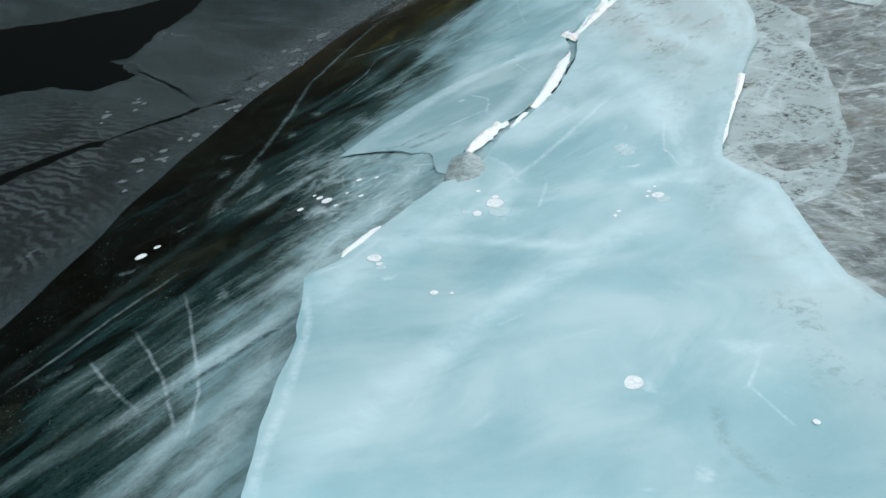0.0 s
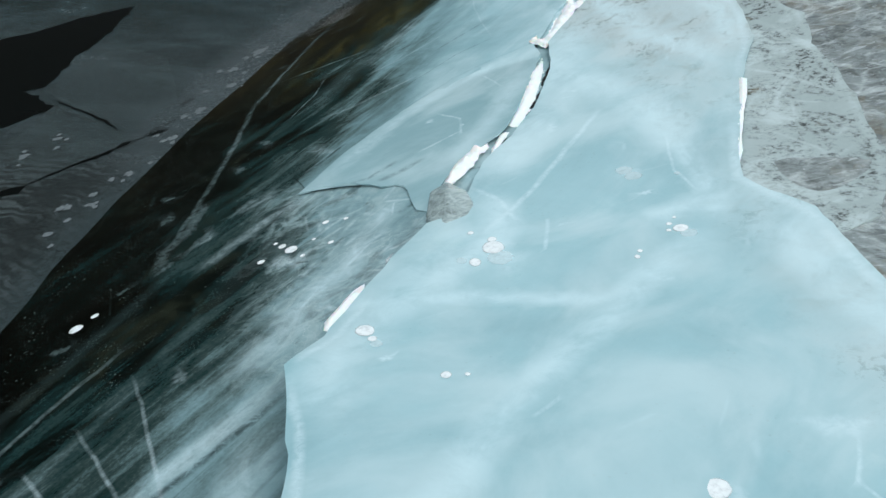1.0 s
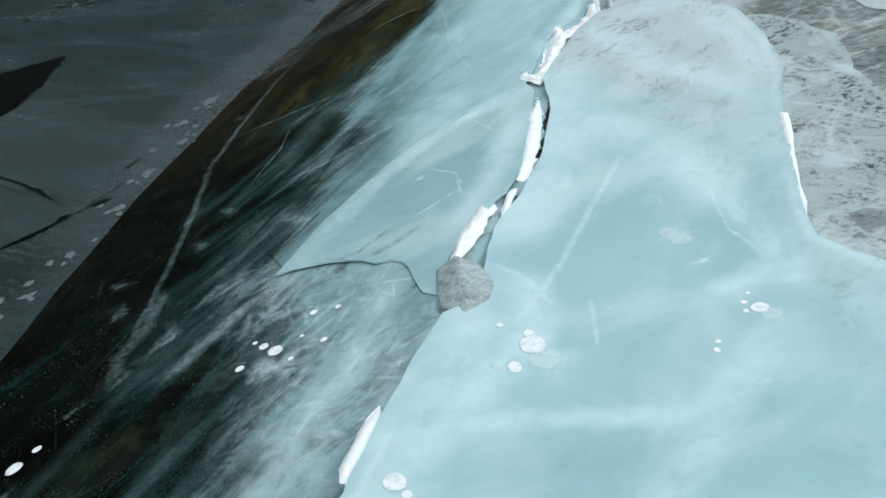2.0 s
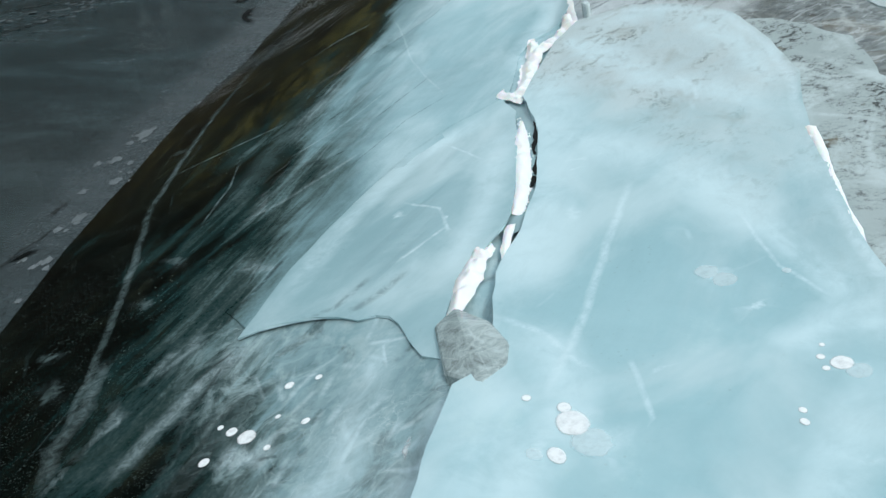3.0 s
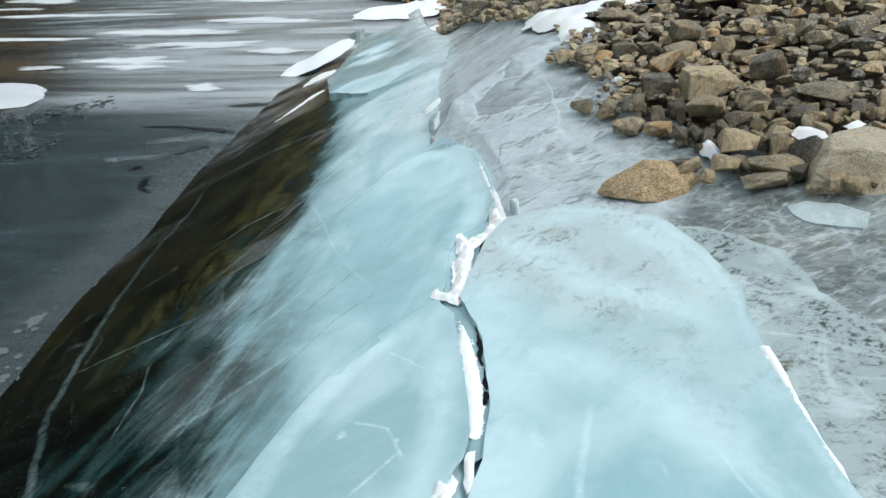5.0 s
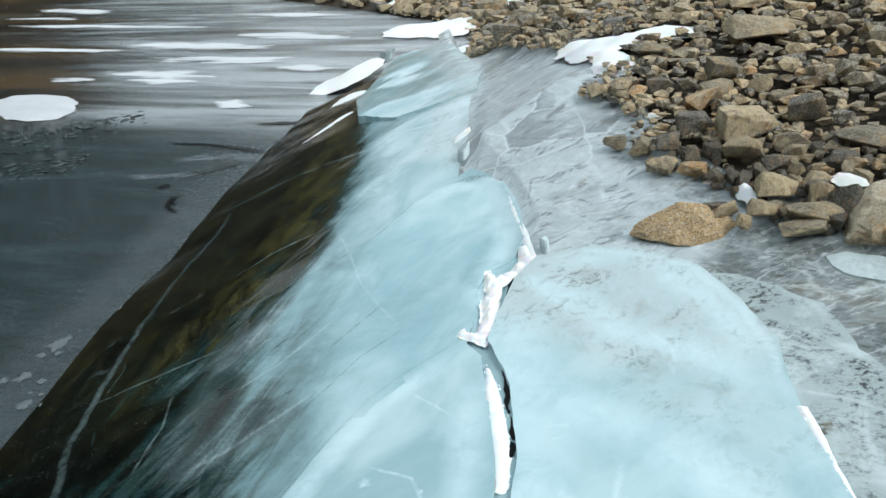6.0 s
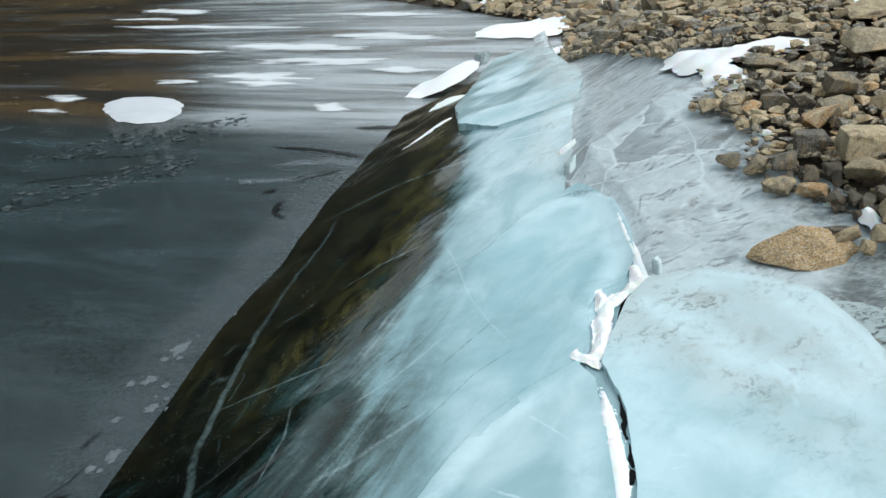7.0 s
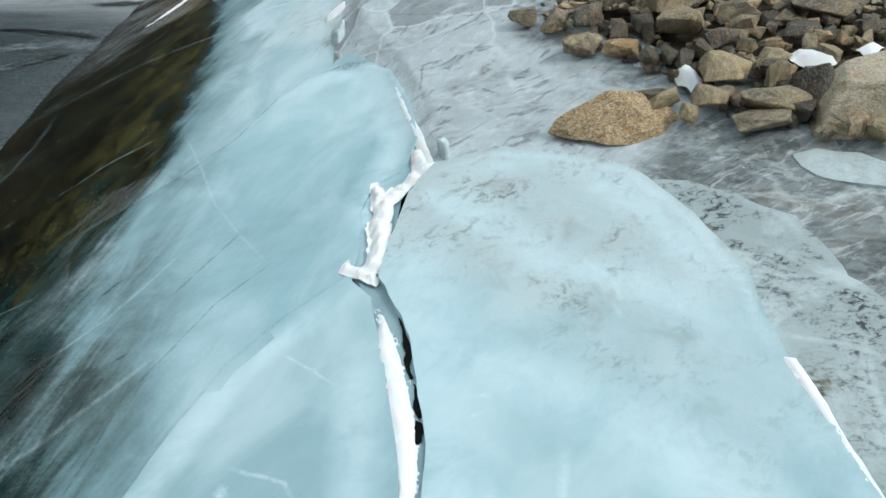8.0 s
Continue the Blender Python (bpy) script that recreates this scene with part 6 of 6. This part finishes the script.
# ---- rocks ----
def rock_mesh(seed, flat, fine):
    """A broken angular stone about one metre across, sitting on z = 0."""
    rng = random.Random(seed)
    bm = bmesh.new()
    deep = rng.uniform(0.62, 1.0)
    skew = rng.uniform(-0.5, 0.5)
    for _ in range(19 if fine else 14):
        v = Vector((rng.uniform(-1, 1), rng.uniform(-1, 1), rng.uniform(-1, 1)))
        k = (abs(v.x) ** 3 + abs(v.y) ** 3 + abs(v.z) ** 3) ** (1 / 3)
        v = v / k * rng.uniform(0.74, 1.0)
        bm.verts.new((0.5 * v.x + 0.12 * skew * v.z, 0.5 * deep * v.y, flat * v.z * (1 + skew * v.x)))
    bmesh.ops.convex_hull(bm, input=bm.verts[:])
    for v in [v for v in bm.verts if not v.link_faces]:
        bm.verts.remove(v)
    if fine:
        bmesh.ops.dissolve_limit(bm, angle_limit=0.22, verts=bm.verts[:], edges=bm.edges[:])
        bmesh.ops.bevel(bm, geom=bm.edges[:] + bm.verts[:], offset=0.014, segments=1, affect="EDGES")
        bmesh.ops.triangulate(bm, faces=bm.faces[:])
        long = [e for e in bm.edges if e.calc_length() > 0.10]
        bmesh.ops.subdivide_edges(bm, edges=long, cuts=3, use_grid_fill=True)
        bmesh.ops.triangulate(bm, faces=bm.faces[:])
        bm.normal_update()
        for v in bm.verts:
            v.co += v.normal * (0.022 * noise.noise(v.co * 3.5 + Vector((seed, 0, 0))) + 0.014 * noise.noise(v.co * 9 + Vector((0, seed, 0))) + 0.008 * noise.noise(v.co * 24))
        for e in bm.edges:
            e.smooth = not (e.is_manifold and e.calc_face_angle() > 0.42)
    low = min(v.co.z for v in bm.verts)
    for v in bm.verts:
        v.co.z -= low * 0.72
    for f in bm.faces:
        f.smooth = fine
    me = bpy.data.meshes.new("rock")
    bm.to_mesh(me)
    bm.free()
    return me


FINE = [rock_mesh(100 + i, (0.24, 0.32, 0.40)[i % 3], True) for i in range(14)]
PLAIN = [rock_mesh(200 + i, (0.22, 0.30, 0.40)[i % 3], False) for i in range(22)]
FINE_WET, PLAIN_WET = [me.copy() for me in FINE], [me.copy() for me in PLAIN]
for me in FINE + PLAIN:
    me.materials.append(ROCK)
for me in FINE_WET + PLAIN_WET:
    me.materials.append(WET_ROCK)


def set_rock(me, x, y, wide, deep, high, turn, label, sink=0.12, tip=0.0, ground=beach_z):
    """Sets a stone down: wide across, deep along, high up from the ground."""
    ob = new("rock", me)
    size = max(v.co.z for v in me.vertices) - min(v.co.z for v in me.vertices)
    up = high / size
    ob.matrix_world = Matrix.Translation((x, y, ground(x, y) + up * 0.2 - sink * high)) @ pose(0, 0, 0, tip, tip * 0.6, turn) @ Matrix.Diagonal((wide * 1.08, deep * 1.08, up, 1))
    return tagged(ob, label, "rock", "shore rocks")


taken = []
spots = np.zeros((20000, 3))


def crowded(x, y, r, close, count):
    """Whether a stone of that radius would sit too deep in its neighbours."""
    a = spots[:count]
    return bool(np.any((a[:, 0] - x) ** 2 + (a[:, 1] - y) ** 2 < (close * (a[:, 2] + r)) ** 2))


# the boulder that stands in the ice
bm = bmesh.new()
for p in (
    (-0.26, -0.05, -0.08), (-0.03, -0.17, -0.08), (0.17, -0.14, -0.08), (0.25, -0.02, -0.08), (0.14, 0.15, -0.08), (-0.14, 0.13, -0.08),
    (-0.24, -0.045, 0.02), (0.235, -0.02, 0.035), (0.15, -0.12, 0.04), (-0.05, -0.01, 0.195), (0.03, 0.02, 0.20), (0.15, 0.03, 0.125),
):
    bm.verts.new(p)
bmesh.ops.convex_hull(bm, input=bm.verts[:])
for v in [v for v in bm.verts if not v.link_faces]:
    bm.verts.remove(v)
bmesh.ops.bevel(bm, geom=bm.edges[:] + bm.verts[:], offset=0.006, segments=1, affect="EDGES")
bmesh.ops.triangulate(bm, faces=bm.faces[:])
bmesh.ops.subdivide_edges(bm, edges=[e for e in bm.edges if e.calc_length() > 0.04], cuts=5, use_grid_fill=True)
bmesh.ops.triangulate(bm, faces=bm.faces[:])
bm.normal_update()
for v in bm.verts:
    v.co += v.normal * (0.014 * noise.noise(v.co * 10) + 0.007 * noise.noise(v.co * 30))
boulder = part("boulder", bm, GRANITE, None)
boulder.matrix_world = Matrix.Translation((1.66, 4.92, beach_z(1.66, 4.92) - 0.012)) @ pose(0, 0, 0, 0, 0, -38) @ Matrix.Diagonal((0.93, 0.80, 0.55, 1))
tagged(boulder, "tan speckled granite boulder frozen into the shore ice", "boulder")
taken.append((1.66, 4.92, 0.21))

# the large pale block beside it
bm = bmesh.new()
for p in (
    (-0.21, -0.12, -0.1), (-0.23, 0.10, -0.1), (0.24, -0.14, -0.1), (0.26, 0.16, -0.1), (0.0, 0.22, -0.1), (0.05, -0.20, -0.1),
    (-0.19, -0.10, 0.06), (-0.13, -0.07, 0.19), (-0.12, 0.09, 0.23), (0.05, -0.13, 0.215), (0.18, -0.10, 0.20), (0.21, 0.10, 0.245), (0.02, 0.16, 0.25), (0.22, -0.13, 0.05), (-0.21, 0.09, 0.08),
):
    bm.verts.new(p)
bmesh.ops.convex_hull(bm, input=bm.verts[:])
for v in [v for v in bm.verts if not v.link_faces]:
    bm.verts.remove(v)
bmesh.ops.bevel(bm, geom=bm.edges[:] + bm.verts[:], offset=0.008, segments=1, affect="EDGES")
bmesh.ops.triangulate(bm, faces=bm.faces[:])
bmesh.ops.subdivide_edges(bm, edges=[e for e in bm.edges if e.calc_length() > 0.04], cuts=3, use_grid_fill=True)
bmesh.ops.triangulate(bm, faces=bm.faces[:])
bm.normal_update()
for v in bm.verts:
    v.co += v.normal * (0.012 * noise.noise(v.co * 9) + 0.006 * noise.noise(v.co * 30))
block = part("boulder", bm, PALE_ROCK, None)
block.matrix_world = Matrix.Translation((2.21, 4.30, beach_z(2.21, 4.30) - 0.03)) @ pose(0, 0, 0, 0, 0, -40) @ Matrix.Diagonal((0.98, 0.9, 0.66, 1))
tagged(block, "large pale grey speckled boulder at the edge of the ice", "boulder")
taken.append((2.17, 4.30, 0.22))

KEY = (
    (2.04, 5.03, 0.20, 0.13), (2.16, 5.19, 0.32, 0.18), (2.24, 4.97, 0.20, 0.11), (2.10, 4.89, 0.14, 0.09), (1.76, 5.68, 0.13, 0.09), (1.80, 5.52, 0.13, 0.11), (1.88, 5.40, 0.14, 0.11), (1.77, 5.29, 0.17, 0.10),
    (1.86, 5.15, 0.16, 0.10), (2.81, 5.88, 0.43, 0.15), (2.38, 6.31, 0.28, 0.08), (2.45, 5.74, 0.19, 0.18), (2.31, 5.61, 0.19, 0.12), (2.47, 5.32, 0.15, 0.10), (2.43, 5.07, 0.21, 0.16), (2.04, 5.42, 0.19, 0.14),
    (2.18, 5.91, 0.21, 0.12), (1.94, 6.16, 0.14, 0.09), (2.51, 5.52, 0.14, 0.10), (3.09, 6.32, 0.38, 0.10), (2.65, 7.15, 0.23, 0.09), (1.95, 4.47, 0.27, 0.10),
)
KEY += (
    (1.88, 4.43, 0.22, 0.08), (1.95, 4.71, 0.18, 0.12), (1.77, 4.69, 0.08, 0.08), (1.77, 4.85, 0.14, 0.06), (1.89, 4.66, 0.09, 0.07), (2.05, 4.17, 0.10, 0.09), (2.02, 4.22, 0.08, 0.09), (1.99, 4.30, 0.05, 0.03), (2.22, 4.76, 0.09, 0.06),
    (2.05, 4.58, 0.11, 0.12), (2.05, 4.43, 0.15, 0.18), (2.12, 4.67, 0.14, 0.09), (2.31, 4.73, 0.14, 0.07), (2.45, 4.74, 0.30, 0.09), (1.78, 4.80, 0.13, 0.08), (1.84, 4.66, 0.13, 0.09),
)
for i, (x, y, wide, high) in enumerate(KEY):
    deep = wide * (0.75 + 0.3 * random.Random(i).random())
    nx, ny = 0.57, 0.82
    x, y = x + nx * deep * 0.3, y + ny * deep * 0.3
    set_rock(FINE[i % len(FINE)], x, y, wide * 1.03, deep, high * 0.86, -35 + 25 * math.sin(i * 2.3), "angular brown and grey shore rock among others", 0.24, 10 * math.sin(i * 1.7))
    taken.append((x, y, wide * 0.40))

taken += [(1.945, 5.12, 0.05), (1.92, 4.86, 0.07), (2.225, 4.60, 0.06), (2.34, 4.485, 0.05)]
rng = random.Random(77)
for k, spot in enumerate(taken):
    spots[k] = spot
singles, crowd = [], []
for passes, (small, large, tries) in enumerate(((0.13, 0.23, 520), (0.075, 0.14, 9000), (0.04, 0.075, 12000))):
    for _ in range(tries):
        y = 3.0 + 16 * rng.random() ** 1.35
        if passes == 2 and y > 8:
            continue
        off = rng.random() ** 1.3 * (2.6 + 0.25 * y if passes < 2 else 1.9) - 0.04
        x = shore_x(y) + off + 0.02
        size = rng.uniform(small, large) * (0.75 + 0.35 * min(off, 1.0)) * (1.0 if y < 8 else 1.25)
        if off < size * 0.25:
            continue
        if inside(x, y, TONGUE) or (y < 5.5 and off < 0.6 and size > 0.12) or y < 4.12:
            continue
        if crowded(x, y, size * 0.45, (0.60, 0.50, 0.44)[passes], len(taken)):
            continue
        spots[len(taken)] = (x, y, size * 0.45)
        taken.append((x, y, size * 0.45))
        (singles if y < 7.5 and off < 1.4 else crowd).append((x, y, size, rng.random(), rng.uniform(0, 360)))
singles.sort(key=lambda r: math.hypot(r[0] - 1.0, r[1] - 4.0))
crowd += singles[265:]
for x, y, size, luck, turn in singles[:265]:
    wet = x - shore_x(y) < 0.10 + 0.30 * luck
    kinds = (FINE_WET if wet else FINE) if size > 0.11 else (PLAIN_WET if wet else PLAIN)
    label = "dark wet angular rock at the edge of the shore ice" if wet else "angular brown and grey shore rock among others"
    set_rock(kinds[int(luck * 997) % len(kinds)], x, y, size, size * (0.7 + 0.3 * luck), size * (0.5 + 0.3 * luck), turn, label, 0.46 if x - shore_x(y) < 0.16 else 0.24, 36 * (luck - 0.5))


def rubble(name, stones, label):
    """Stones too many to count, in one mesh."""
    verts, faces = [], []
    shapes = [([v.co.copy() for v in me.vertices], [tuple(p.vertices) for p in me.polygons]) for me in PLAIN]
    for x, y, size, luck, turn in stones:
        vs, fs = shapes[int(luck * 997) % len(shapes)]
        high = size * (0.6 + 0.35 * luck)
        m = Matrix.Translation((x, y, beach_z(x, y) + 0.02)) @ pose(0, 0, 0, 34 * (luck - 0.5), 0, turn) @ Matrix.Diagonal((size * 1.1, size * (0.75 + 0.3 * luck), high * 1.1, 1))
        k = len(verts)
        verts += [m @ v for v in vs]
        faces += [tuple(i + k for i in f) for f in fs]
    me = bpy.data.meshes.new(name)
    me.from_pydata(verts, [], faces)
    me.materials.append(RUBBLE)
    return tagged(new(name, me), label, "rubble", kind="stuff")


for _ in range(900):
    y = rng.uniform(-2.5, 3.0)
    off = rng.random() * 3.2
    crowd.append((shore_x(y) + off + 0.1, y, rng.uniform(0.07, 0.26), rng.random(), rng.uniform(0, 360)))
far = []
for _ in range(5200):
    y = 9 + 28 * rng.random() ** 1.2
    off = rng.random() ** 1.1 * 9
    far.append((shore_x(y) + off + 0.15, y, rng.uniform(0.10, 0.34) * (1 + 0.012 * y), rng.random(), rng.uniform(0, 360)))
rng = random.Random(91)
for _ in range(330):
    x, y = rng.uniform(2.7, 5.2), rng.uniform(2.9, 4.3)
    crowd.append((x, y, rng.uniform(0.07, 0.24), rng.random(), rng.uniform(0, 360)))
rubble("shore_rubble", crowd, "brown and grey angular rubble covering the beach")
rubble("far_rubble", far, "brown rubble along the far shore")


# ---- broken crumbs on the lake ice ----
verts, faces = [], []
shapes = [([v.co.copy() for v in me.vertices], [tuple(q.vertices) for q in me.polygons]) for me in PLAIN]
rng = random.Random(31)
for _ in range(330):
    f = rng.random()
    if rng.random() < 0.6:
        x, y = -2.6 + 2.3 * f, 11.45 + 0.6 * f + rng.gauss(0, 0.22)
    else:
        x, y = -2.9 + 2.0 * f, 9.6 + 0.9 * f + rng.gauss(0, 0.20)
    size = rng.uniform(0.02, 0.10)
    vs, fs = shapes[rng.randrange(len(shapes))]
    m = Matrix.Translation((x, y, 0.0)) @ pose(0, 0, 0, rng.uniform(-8, 8), 0, rng.uniform(0, 360)) @ Matrix.Diagonal((size * 1.5, size, size * 0.28, 1))
    k = len(verts)
    verts += [m @ v for v in vs]
    faces += [tuple(i + k for i in q) for q in fs]
me = bpy.data.meshes.new("ice_crumbs")
me.from_pydata(verts, [], faces)
me.materials.append(DARK_CRUMB)
tagged(new("ice_crumbs", me), "dark glassy crumbs of ice frozen on the lake", "ice crumbs", kind="stuff")
